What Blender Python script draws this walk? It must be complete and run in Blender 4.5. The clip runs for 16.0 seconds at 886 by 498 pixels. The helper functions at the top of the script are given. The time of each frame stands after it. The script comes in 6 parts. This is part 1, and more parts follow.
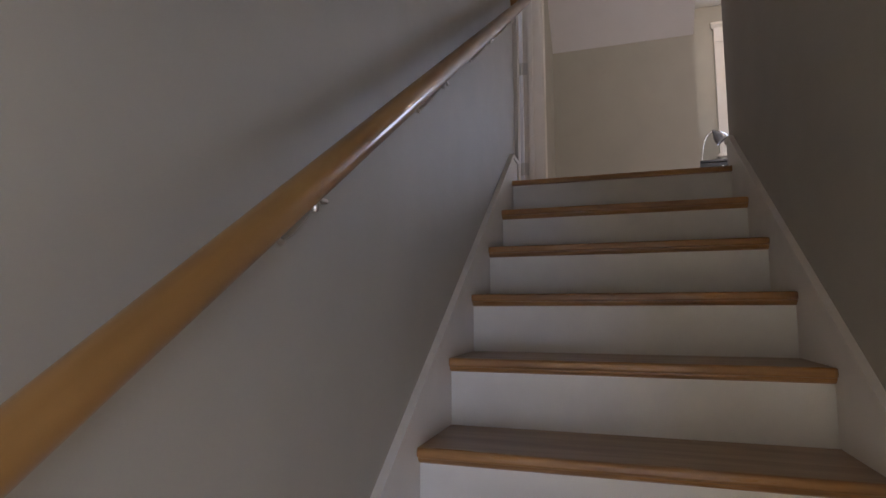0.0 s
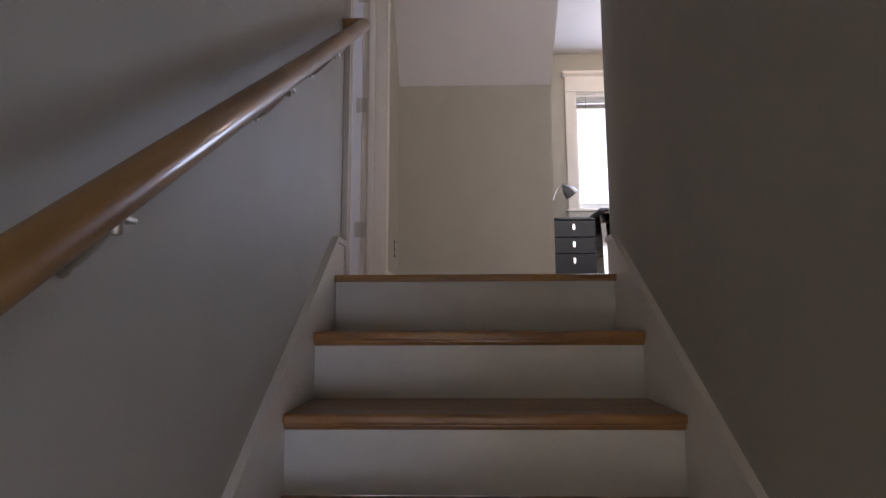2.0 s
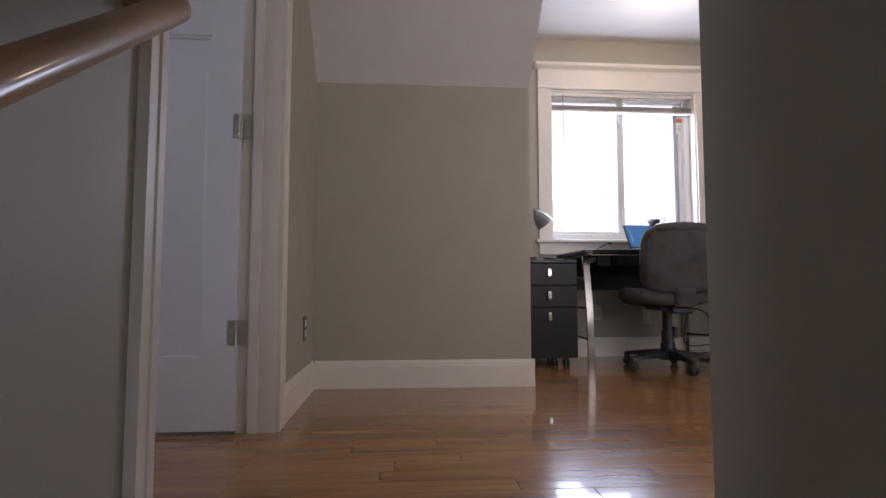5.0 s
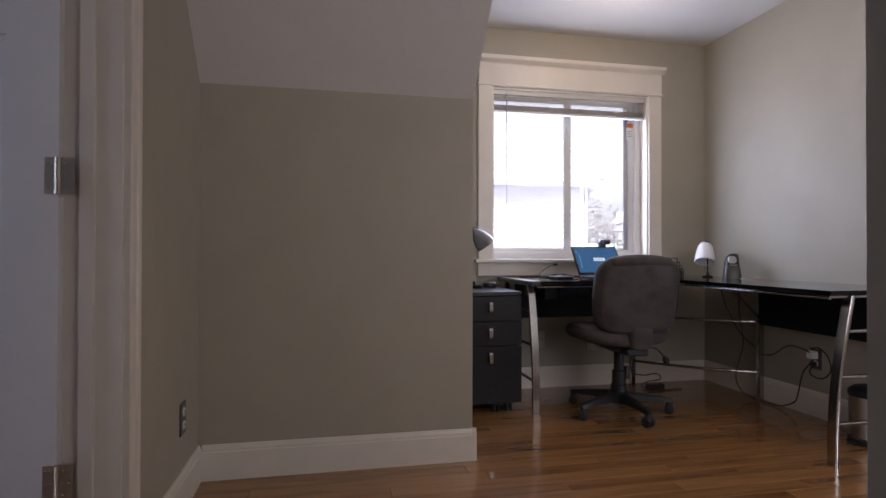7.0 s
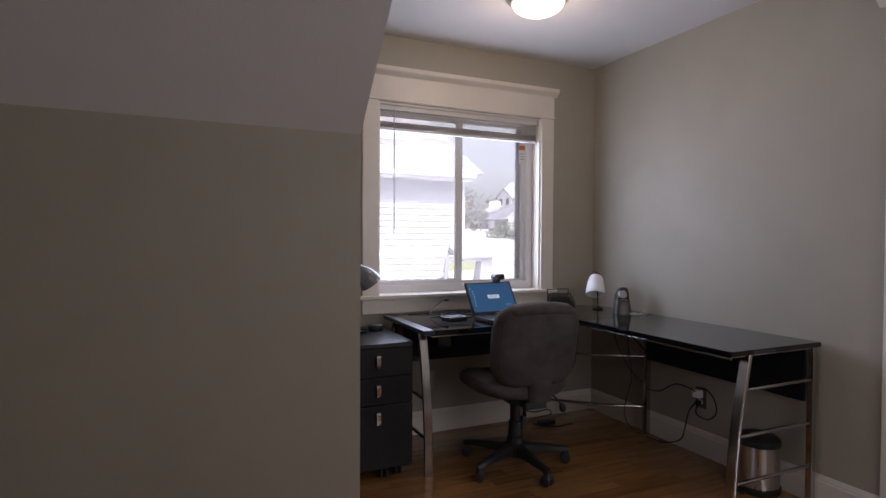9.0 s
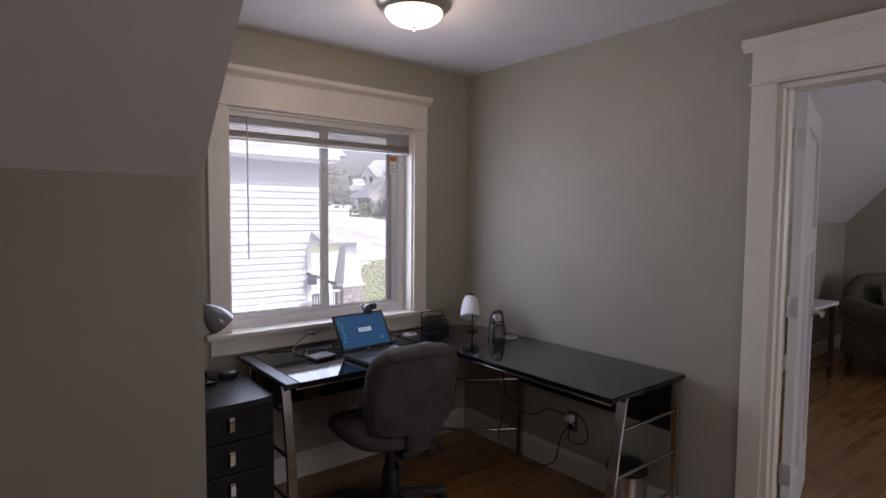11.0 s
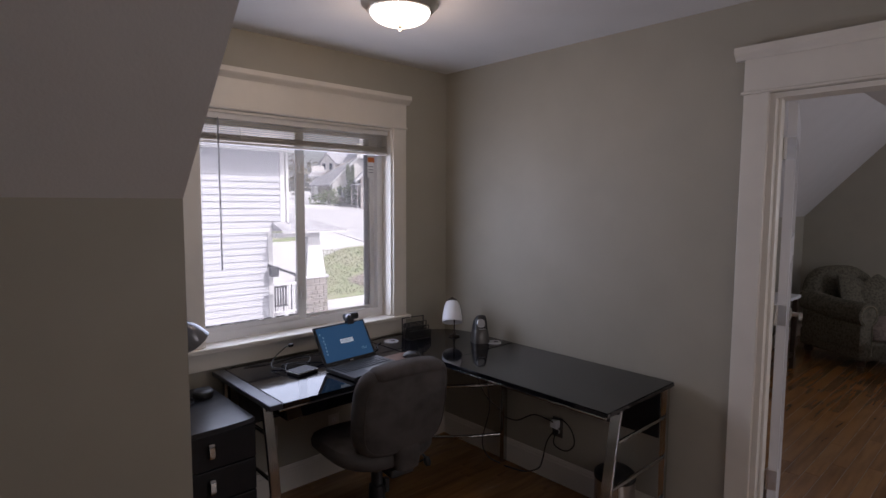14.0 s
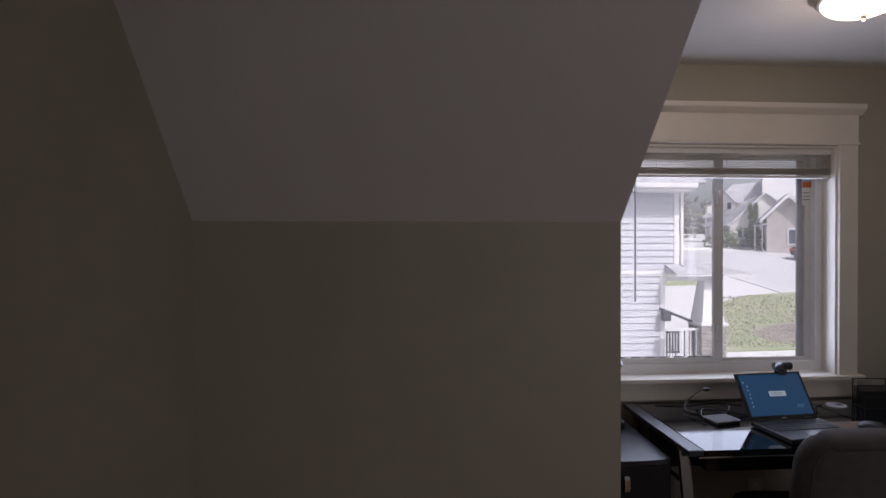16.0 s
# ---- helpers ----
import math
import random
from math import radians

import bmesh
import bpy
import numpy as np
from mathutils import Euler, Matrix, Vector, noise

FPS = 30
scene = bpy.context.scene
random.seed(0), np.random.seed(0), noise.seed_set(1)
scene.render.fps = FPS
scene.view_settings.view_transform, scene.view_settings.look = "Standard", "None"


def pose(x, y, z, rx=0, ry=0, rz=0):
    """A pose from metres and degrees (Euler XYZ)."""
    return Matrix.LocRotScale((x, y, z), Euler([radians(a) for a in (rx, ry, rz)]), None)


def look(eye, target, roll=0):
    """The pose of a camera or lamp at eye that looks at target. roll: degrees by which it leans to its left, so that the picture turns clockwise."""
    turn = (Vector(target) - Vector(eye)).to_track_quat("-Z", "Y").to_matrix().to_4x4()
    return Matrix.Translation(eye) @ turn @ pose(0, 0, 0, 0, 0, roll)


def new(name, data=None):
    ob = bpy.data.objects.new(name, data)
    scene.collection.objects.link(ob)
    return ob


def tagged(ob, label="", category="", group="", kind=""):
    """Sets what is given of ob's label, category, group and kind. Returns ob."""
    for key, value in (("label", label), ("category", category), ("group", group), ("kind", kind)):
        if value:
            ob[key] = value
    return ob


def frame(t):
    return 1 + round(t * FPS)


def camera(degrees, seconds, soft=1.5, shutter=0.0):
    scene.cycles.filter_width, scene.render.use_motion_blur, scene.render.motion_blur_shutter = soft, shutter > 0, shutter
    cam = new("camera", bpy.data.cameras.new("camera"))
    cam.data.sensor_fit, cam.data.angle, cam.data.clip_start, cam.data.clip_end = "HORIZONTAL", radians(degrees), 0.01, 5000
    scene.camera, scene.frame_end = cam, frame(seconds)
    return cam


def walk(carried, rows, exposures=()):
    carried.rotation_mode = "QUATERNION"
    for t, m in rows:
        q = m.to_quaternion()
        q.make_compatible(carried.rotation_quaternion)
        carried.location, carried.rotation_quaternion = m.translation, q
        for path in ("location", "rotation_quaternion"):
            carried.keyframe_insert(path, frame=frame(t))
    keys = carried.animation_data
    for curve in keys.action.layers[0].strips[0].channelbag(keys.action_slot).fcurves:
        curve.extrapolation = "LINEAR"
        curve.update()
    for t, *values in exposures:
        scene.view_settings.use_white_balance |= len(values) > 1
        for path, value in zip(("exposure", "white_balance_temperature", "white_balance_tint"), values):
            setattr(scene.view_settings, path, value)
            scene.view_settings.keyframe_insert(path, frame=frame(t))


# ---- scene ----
cam = camera(77.3, 16.0)
PATH = [
    (0, (-0.095, -0.032, -0.638), (-0.692, 1.865, -0.423), -0.1),
    (0.5, (-0.088, 0.187, -0.548), (-0.49, 2.133, -0.325), -0.1),
    (1, (-0.138, 0.371, -0.432), (-0.426, 2.336, -0.196), -0.2),
    (1.5, (-0.183, 0.543, -0.295), (-0.351, 2.521, -0.049), -0.2),
    (2, (-0.149, 0.716, -0.161), (-0.197, 2.699, 0.094), -0.2),
    (2.5, (-0.134, 0.894, -0.073), (-0.151, 2.877, 0.186), -0.3),
    (3, (-0.134, 1.104, 0.061), (-0.138, 3.087, 0.318), -0.3),
    (3.5, (-0.102, 1.288, 0.188), (-0.074, 3.273, 0.433), -0.3),
    (6, (-0.132, 2.099, 0.733), (0.12, 4.082, 0.794), 0.1),
    (6.5, (-0.102, 2.211, 0.832), (0.215, 4.186, 0.868), 0.0),
    (7, (-0.063, 2.35, 0.922), (0.344, 4.308, 0.938), 0.1),
    (7.5, (-0.018, 2.434, 1.033), (0.463, 4.376, 1.043), 0.1),
    (8, (-0.01, 2.563, 1.077), (0.563, 4.479, 1.074), 0.2),
    (8.5, (-0.029, 2.676, 1.182), (0.68, 4.546, 1.159), 0.3),
    (9, (-0.005, 2.747, 1.23), (0.825, 4.566, 1.192), 0.3),
    (9.5, (0.045, 2.868, 1.278), (0.987, 4.632, 1.225), 0.4),
    (10, (0.12, 2.919, 1.36), (1.156, 4.629, 1.302), 0.5),
    (12.5, (0.084, 3.174, 1.606), (1.542, 4.527, 1.394), 0.5),
    (13, (0.088, 3.181, 1.603), (1.558, 4.522, 1.396), 0.5),
    (13.5, (0.091, 3.186, 1.609), (1.544, 4.546, 1.407), 0.5),
    (14, (0.076, 3.188, 1.611), (1.427, 4.653, 1.441), 0.3),
    (14.5, (0.066, 3.196, 1.588), (1.197, 4.842, 1.481), 0.2),
    (15, (0.056, 3.218, 1.569), (0.896, 5.031, 1.502), 0.1),
    (15.5, (0.02, 3.249, 1.564), (0.528, 5.183, 1.521), 0.0),
    (16, (-0.026, 3.266, 1.553), (0.117, 5.261, 1.538), -0.1),
]
EXPOSURES = [(0, 1.2, 6380, 19), (1.5, 1.36, 6180, 20), (3.5, 1.33, 6160, 20), (6, 0.97, 6250, 20), (8, 0.46, 6280, 21), (10, 0.04, 6300, 21), (12.5, -0.22, 6350, 21), (14, -0.33, 6350, 21), (15.5, -0.68, 6350, 20), (16, -0.58, 6300, 20)]
walk(cam, [(t, look(eye, target, roll)) for t, eye, target, roll in PATH], EXPOSURES)

# ---- light ----
world = bpy.data.worlds.new("sky")
scene.world = world
world.use_nodes = True
wn = world.node_tree.nodes
bg = wn["Background"]
skytex = wn.new("ShaderNodeTexSky")
skytex.sky_type = "NISHITA"
skytex.sun_disc = False
skytex.dust_density, skytex.air_density, skytex.ozone_density = 4.0, 1.0, 1.0
skytex.sun_elevation = radians(46)
skytex.sun_rotation = radians(158)
haze = wn.new("ShaderNodeHueSaturation")
haze.inputs["Saturation"].default_value, haze.inputs["Value"].default_value = 0.3, 1.65
world.node_tree.links.new(skytex.outputs[0], haze.inputs["Color"])
world.node_tree.links.new(haze.outputs[0], bg.inputs[0])
bg.inputs[1].default_value = 0.125


def lamp(name, kind, m, energy, color, size=1.0, size_y=None, angle=None):
    data = bpy.data.lights.new(name, kind)
    data.energy, data.color = energy, color
    if kind == "AREA":
        data.shape, data.size, data.size_y = "RECTANGLE", size, size_y or size
    if kind == "SUN":
        data.angle = radians(angle)
    if kind == "POINT":
        data.shadow_soft_size = size
    ob = new(name, data)
    ob.matrix_world = m
    return ob


lamp("sun", "SUN", look((9, -20, 24), (0, 0, 0)), 4.8, (1.0, 0.98, 0.95), angle=0.5)
# area lamps for daylight: the study window first, the rest at unseen places
lamp("window_daylight", "AREA", pose(1.6, 6.02, 1.42, -90, 0, 0), 11.6, (0.69, 0.80, 1.0), 1.1, 0.95)
# added fill from the unseen south side, to lift the knee wall
lamp("south_fill", "AREA", pose(1.6, 1.93, 1.43, 90, 0, 0), 9.2, (1.0, 0.96, 0.92), 1.25, 1.2)
# no window is built below; this lamp gives the light up the stairs
lamp("unseen_hall_daylight", "AREA", look((1.62, -3.6, -1.3), (-0.5, 1.4, -0.2)), 31, (0.64, 0.75, 1.0), 1.4, 1.3)
# added fill, unseen in the lower hall, bounced on to the right stair wall
lamp("lower_side_fill", "AREA", look((2.22, -1.3, -1.2), (-0.6, -1.2, -0.7)), 95, (1.0, 0.95, 0.90), 1.2, 1.3)
lamp("side_room_daylight", "AREA", pose(-2.95, 3.2, 1.5, 90, 0, -90), 9, (0.72, 0.8, 1.0), 1.0, 1.2)
lamp("far_room_daylight", "AREA", pose(5.2, 0.15, 1.5, 90, 0, 0), 36, (0.86, 0.92, 1.0), 1.2, 1.1)
# added fill with no window behind it, to brighten the landing's left wall
lamp("far_side_fill", "AREA", look((7.7, 1.5, 1.55), (2.7, 3.4, 1.3)), 13, (0.86, 0.92, 1.0), 1.2, 1.1)


# ---- materials ----
def rgb(c):
    return (*c, 1.0) if len(c) == 3 else c


def material(name, color, rough=0.5, metal=0.0, vary=0.06, scale=12.0, bump=0.0, bump_scale=60.0, stretch=(1, 1, 1), color2=None, coat=0.0, piece=0.0, spec=0.5, stain=0.5):
    m = bpy.data.materials.new(name)
    m.use_nodes = True
    nodes, links = m.node_tree.nodes, m.node_tree.links
    p = nodes["Principled BSDF"]
    p.inputs["Roughness"].default_value = rough
    p.inputs["Metallic"].default_value = metal
    p.inputs["Coat Weight"].default_value = coat
    p.inputs["Specular IOR Level"].default_value = spec
    co = nodes.new("ShaderNodeTexCoord")
    mp = nodes.new("ShaderNodeMapping")
    mp.inputs["Scale"].default_value = stretch
    links.new(co.outputs["Object"], mp.inputs[0])
    n1, n2 = nodes.new("ShaderNodeTexNoise"), nodes.new("ShaderNodeTexNoise")
    n1.inputs["Scale"].default_value, n1.inputs["Detail"].default_value = scale, 6
    n2.inputs["Scale"].default_value, n2.inputs["Detail"].default_value = scale * 0.14, 3
    links.new(mp.outputs[0], n1.inputs["Vector"])
    links.new(mp.outputs[0], n2.inputs["Vector"])
    mix = nodes.new("ShaderNodeMix")
    mix.data_type = "RGBA"
    a = color
    b = color2 or tuple(max(0.0, c * (1 - 2.2 * vary)) for c in color)
    mix.inputs["A"].default_value, mix.inputs["B"].default_value = rgb(a), rgb(b)
    add = nodes.new("ShaderNodeMath")
    add.operation = "MULTIPLY_ADD"
    links.new(n2.outputs[0], add.inputs[0])
    add.inputs[1].default_value = stain
    links.new(n1.outputs[0], add.inputs[2])
    ramp = nodes.new("ShaderNodeMapRange")
    ramp.inputs[1].default_value, ramp.inputs[2].default_value = 0.45 + stain * 0.3, 0.75 + stain * 0.6
    links.new(add.outputs[0], ramp.inputs[0])
    last = ramp.outputs[0]
    if piece:
        info = nodes.new("ShaderNodeObjectInfo")
        pm = nodes.new("ShaderNodeMath")
        pm.operation = "MULTIPLY_ADD"
        links.new(info.outputs["Random"], pm.inputs[0])
        pm.inputs[1].default_value = piece
        links.new(last, pm.inputs[2])
        sb = nodes.new("ShaderNodeMath")
        sb.operation = "SUBTRACT"
        sb.use_clamp = True
        links.new(pm.outputs[0], sb.inputs[0])
        sb.inputs[1].default_value = piece * 0.5
        last = sb.outputs[0]
        off = nodes.new("ShaderNodeVectorMath")
        off.operation = "SCALE"
        off.inputs[0].default_value = (13.0, 7.0, 5.0)
        links.new(info.outputs["Random"], off.inputs["Scale"])
        links.new(off.outputs[0], mp.inputs["Location"])
    links.new(last, mix.inputs["Factor"])
    links.new(mix.outputs["Result"], p.inputs["Base Color"])
    rr = nodes.new("ShaderNodeMapRange")
    rr.inputs[3].default_value, rr.inputs[4].default_value = max(0.0, rough - 0.06), min(1.0, rough + 0.08)
    links.new(n1.outputs[0], rr.inputs[0])
    links.new(rr.outputs[0], p.inputs["Roughness"])
    if bump:
        n3 = nodes.new("ShaderNodeTexNoise")
        n3.inputs["Scale"].default_value, n3.inputs["Detail"].default_value = bump_scale, 3
        links.new(mp.outputs[0], n3.inputs["Vector"])
        bn = nodes.new("ShaderNodeBump")
        bn.inputs["Strength"].default_value = bump
        bn.inputs["Distance"].default_value = 0.004
        links.new(n3.outputs[0], bn.inputs["Height"])
        links.new(bn.outputs[0], p.inputs["Normal"])
    return m


def glow(name, color, strength):
    m = bpy.data.materials.new(name)
    m.use_nodes = True
    p = m.node_tree.nodes["Principled BSDF"]
    p.inputs["Base Color"].default_value = rgb(color)
    p.inputs["Emission Color"].default_value = rgb(color)
    p.inputs["Emission Strength"].default_value = strength
    p.inputs["Roughness"].default_value = 0.25
    return m


def clear_glass(name, tint=(1, 1, 1), rough=0.0):
    m = bpy.data.materials.new(name)
    m.use_nodes = True
    p = m.node_tree.nodes["Principled BSDF"]
    p.inputs["Base Color"].default_value = rgb(tint)
    p.inputs["Transmission Weight"].default_value = 1.0
    p.inputs["Roughness"].default_value = rough
    p.inputs["IOR"].default_value = 1.2
    return m


wall_paint = material("wall_paint", (0.40, 0.37, 0.30), 0.55, vary=0.03, scale=5, bump=0.045, bump_scale=140)
ceiling_paint = material("ceiling_paint", (0.70, 0.68, 0.66), 0.8, vary=0.02, scale=5, bump=0.15, bump_scale=120)
slope_paint = material("slope_paint", (0.66, 0.64, 0.63), 0.7, vary=0.02, scale=5, bump=0.15, bump_scale=120)
trim_paint = material("trim_paint", (0.76, 0.71, 0.63), 0.32, vary=0.03, scale=9, bump=0.04, bump_scale=50)
riser_paint = material("riser_paint", (0.78, 0.76, 0.70), 0.38, vary=0.04, scale=9, bump=0.04, bump_scale=50)
door_paint = material("door_paint", (0.74, 0.73, 0.73), 0.35, vary=0.02, scale=9, bump=0.03, bump_scale=50)
oak = material("oak", (0.42, 0.215, 0.07), 0.28, color2=(0.15, 0.065, 0.02), scale=34, stretch=(0.12, 1, 1), bump=0.08, bump_scale=90, coat=0.3)
rail_oak = material("rail_oak", (0.34, 0.18, 0.055), 0.36, color2=(0.19, 0.09, 0.026), scale=30, stretch=(1, 0.1, 0.14), bump=0.05, bump_scale=90, coat=0.4)
tread_oak = material("tread_oak", (0.34, 0.185, 0.065), 0.3, color2=(0.2, 0.1, 0.034), scale=30, stretch=(0.1, 1, 1), bump=0.08, bump_scale=90, coat=0.2)
floor_oak = material("floor_oak", (0.35, 0.17, 0.058), 0.2, color2=(0.175, 0.072, 0.024), scale=24, stretch=(0.1, 1, 1), bump=0.06, bump_scale=70, coat=0.45, piece=0.5)
# pale joint colour imitates light glinting along the far room's plank edges
joint_glint = material("joint_glint", (0.34, 0.25, 0.17), 0.7)
joint_dark = material("joint_dark", (0.07, 0.035, 0.015), 0.8)
nickel = material("nickel", (0.62, 0.58, 0.52), 0.3, 1.0, vary=0.04, scale=40)
chrome = material("chrome", (0.52, 0.51, 0.50), 0.15, 1.0, vary=0.02, scale=30)
vinyl = material("vinyl", (0.80, 0.80, 0.80), 0.35, vary=0.02)


def veiled_glass(name, veil):
    """Clear glass with a translucent veil that imitates hazy glare over the view outside."""
    m = clear_glass(name)
    nodes, links = m.node_tree.nodes, m.node_tree.links
    tr = nodes.new("ShaderNodeBsdfTranslucent")
    tr.inputs[0].default_value = (0.9, 0.92, 1.0, 1.0)
    noise = nodes.new("ShaderNodeTexNoise")
    noise.inputs["Scale"].default_value, noise.inputs["Detail"].default_value = 6.0, 4
    amount = nodes.new("ShaderNodeMapRange")
    amount.inputs[3].default_value, amount.inputs[4].default_value = veil * 0.8, veil * 1.2
    links.new(noise.outputs[0], amount.inputs[0])
    mx = nodes.new("ShaderNodeMixShader")
    links.new(amount.outputs[0], mx.inputs[0])
    links.new(nodes["Principled BSDF"].outputs[0], mx.inputs[1])
    links.new(tr.outputs[0], mx.inputs[2])
    links.new(mx.outputs[0], nodes["Material Output"].inputs[0])
    return m


# the amount sets how far this painted haze lifts the dark outdoors
pane_glass = veiled_glass("pane_glass", 0.13)


def thin_slat(name, color):
    """Thin plastic that lets some daylight through."""
    m = bpy.data.materials.new(name)
    m.use_nodes = True
    nodes, links = m.node_tree.nodes, m.node_tree.links
    p = nodes["Principled BSDF"]
    p.inputs["Base Color"].default_value = rgb(color)
    p.inputs["Roughness"].default_value = 0.4
    tr = nodes.new("ShaderNodeBsdfTranslucent")
    tr.inputs[0].default_value = rgb(color)
    mx = nodes.new("ShaderNodeMixShader")
    mx.inputs[0].default_value = 0.45
    links.new(p.outputs[0], mx.inputs[1])
    links.new(tr.outputs[0], mx.inputs[2])
    links.new(mx.outputs[0], nodes["Material Output"].inputs[0])
    return m


# ---- mesh helpers ----
def part(name, bm, mat, parent=None, label="", smooth=False):
    me = bpy.data.meshes.new(name)
    bmesh.ops.recalc_face_normals(bm, faces=bm.faces)
    if smooth:
        for f in bm.faces:
            f.smooth = True
        for e in bm.edges:
            if len(e.link_faces) == 2 and e.calc_face_angle(0) > 0.7:
                e.smooth = False
    bm.to_mesh(me)
    bm.free()
    for m in mat if isinstance(mat, (list, tuple)) else [mat]:
        me.materials.append(m)
    ob = new(name, me)
    if parent:
        ob.parent = parent
    if label:
        tagged(ob, label)
    return ob


def thing(name, label, category, group="", at=(0, 0, 0), turn=0, kind=""):
    e = new(name)
    e.empty_display_size = 0.1
    e.matrix_world = pose(*at, 0, 0, turn)
    return tagged(e, label, category, group, kind)


def box(bm, x0, y0, z0, x1, y1, z1, bev=0.0, seg=2):
    r = bmesh.ops.create_cube(bm, size=1)
    vs = r["verts"]
    for v in vs:
        v.co = Vector(((x0 + x1) / 2 + v.co.x * (x1 - x0), (y0 + y1) / 2 + v.co.y * (y1 - y0), (z0 + z1) / 2 + v.co.z * (z1 - z0)))
    if bev:
        es = list({e for v in vs for e in v.link_edges})
        bmesh.ops.bevel(bm, geom=es, offset=bev, segments=seg, affect="EDGES", profile=0.5)
    return vs


def boxes(*specs, bev=0.0):
    bm = bmesh.new()
    for s in specs:
        box(bm, *s, bev=bev)
    return bm


def prism(bm, poly, axis, a, b):
    """Extrude a polygon of 2D points along an axis from a to b. x: (y, z); y: (x, z); z: (x, y)."""
    def at(p, t):
        return {"x": (t, p[0], p[1]), "y": (p[0], t, p[1]), "z": (p[0], p[1], t)}[axis]
    lo = [bm.verts.new(at(p, a)) for p in poly]
    hi = [bm.verts.new(at(p, b)) for p in poly]
    n = len(poly)
    bm.faces.new(lo)
    bm.faces.new(hi[::-1])
    for i in range(n):
        bm.faces.new((lo[i], lo[(i + 1) % n], hi[(i + 1) % n], hi[i]))
    return lo + hi


def prismed(poly, axis, a, b):
    bm = bmesh.new()
    prism(bm, poly, axis, a, b)
    return bm


def tube(bm, pts, r, seg=10, caps=True, flat=None):
    """A round (or, with flat=(a, b), elliptic) bar along points. r may be a list."""
    pts = [Vector(p) for p in pts]
    rings = []
    up = None
    for i, p in enumerate(pts):
        d = (pts[min(i + 1, len(pts) - 1)] - pts[max(i - 1, 0)]).normalized()
        if up is None:
            up = Vector((0, 0, 1)) if abs(d.z) < 0.9 else Vector((1, 0, 0))
        side = d.cross(up).normalized()
        up = side.cross(d).normalized()
        rad = r[i] if isinstance(r, (list, tuple)) else r
        fa, fb = flat or (1, 1)
        rings.append([bm.verts.new(p + rad * (fa * math.cos(2 * math.pi * k / seg) * side + fb * math.sin(2 * math.pi * k / seg) * up)) for k in range(seg)])
    for a, b in zip(rings, rings[1:]):
        for k in range(seg):
            bm.faces.new((a[k], a[(k + 1) % seg], b[(k + 1) % seg], b[k]))
    if caps:
        bm.faces.new(rings[0][::-1])
        bm.faces.new(rings[-1])


def tubed(pts, r, seg=10, flat=None):
    bm = bmesh.new()
    tube(bm, pts, r, seg, flat=flat)
    return bm


def lathe(bm, prof, at=(0, 0, 0), seg=24, m=None):
    """Turn (radius, height) pairs round the z axis."""
    rings = []
    m = m or Matrix.Translation(at)
    for rad, h in prof:
        if rad < 1e-5:
            rings.append([bm.verts.new(m @ Vector((0, 0, h)))])
        else:
            rings.append([bm.verts.new(m @ Vector((rad * math.cos(2 * math.pi * k / seg), rad * math.sin(2 * math.pi * k / seg), h))) for k in range(seg)])
    for a, b in zip(rings, rings[1:]):
        for k in range(seg):
            k2 = (k + 1) % seg
            if len(a) == 1 and len(b) > 1:
                bm.faces.new((a[0], b[k2], b[k]))
            elif len(b) == 1 and len(a) > 1:
                bm.faces.new((a[k], a[k2], b[0]))
            elif len(a) > 1:
                bm.faces.new((a[k], a[k2], b[k2], b[k]))


def lathed(prof, at=(0, 0, 0), seg=24, m=None):
    bm = bmesh.new()
    lathe(bm, prof, at, seg, m)
    return bm


def curve_pts(pts, n=8):
    """A smooth line through the points (Catmull-Rom)."""
    P = [Vector(p) for p in pts]
    P = [2 * P[0] - P[1]] + P + [2 * P[-1] - P[-2]]
    out = []
    for i in range(1, len(P) - 2):
        a, b, c, d = P[i - 1:i + 3]
        for k in range(n):
            t = k / n
            out.append(0.5 * ((2 * b) + (c - a) * t + (2 * a - 5 * b + 4 * c - d) * t * t + (3 * b - a - 3 * c + d) * t ** 3))
    return out + [P[-2]]


def structure(name, bm, mat, label):
    return tagged(part(name, bm, mat), label, kind="structure")


# ---- plan ----
RISE, RUN, TOP_Y = 0.196, 0.2745, 2.67
STEPS = 14
LX, RX = -0.595, 0.425            # stair walls
LX2 = -0.575                      # wall beside the landing
KNEE_Y, KNEE_Z, KNEE_X = 4.756, 1.616, 0.573
WIN_Y, RIGHT_X, CEIL = 5.963, 2.66, 2.46
LOW = -RISE * STEPS
SOUTH = 2.0                       # back wall of the study
W = 0.115

structure("wall_stair_left", boxes((LX - W, -4.3, LOW, LX, 2.905, CEIL + 0.1)), wall_paint, "grey-beige painted stair wall with an oak handrail")
structure("wall_landing_left", boxes((LX2 - W, 3.905, -0.2, LX2, 6.1, CEIL + 0.1)), wall_paint, "grey-beige painted wall between door and knee wall")
structure("wall_over_left_door", boxes((LX - W, 2.905, 2.06, LX2 - 0.01, 3.905, CEIL + 0.1)), wall_paint, "grey-beige painted wall over the door")
# left open at the stair foot, out of view, to pass the hall lamps
structure("wall_stair_right", boxes((RX, -0.5, LOW, RX + W, 2.772, CEIL + 0.1), (RX, -4.3, -0.25, RX + W, -0.5, CEIL + 0.1)), wall_paint, "grey-beige painted partition beside the stairs")
structure("wall_knee", boxes((LX2 - 0.05, KNEE_Y, -0.2, KNEE_X, KNEE_Y + 0.1, KNEE_Z + 0.03)), wall_paint, "low grey-beige painted knee wall under the roof slope")
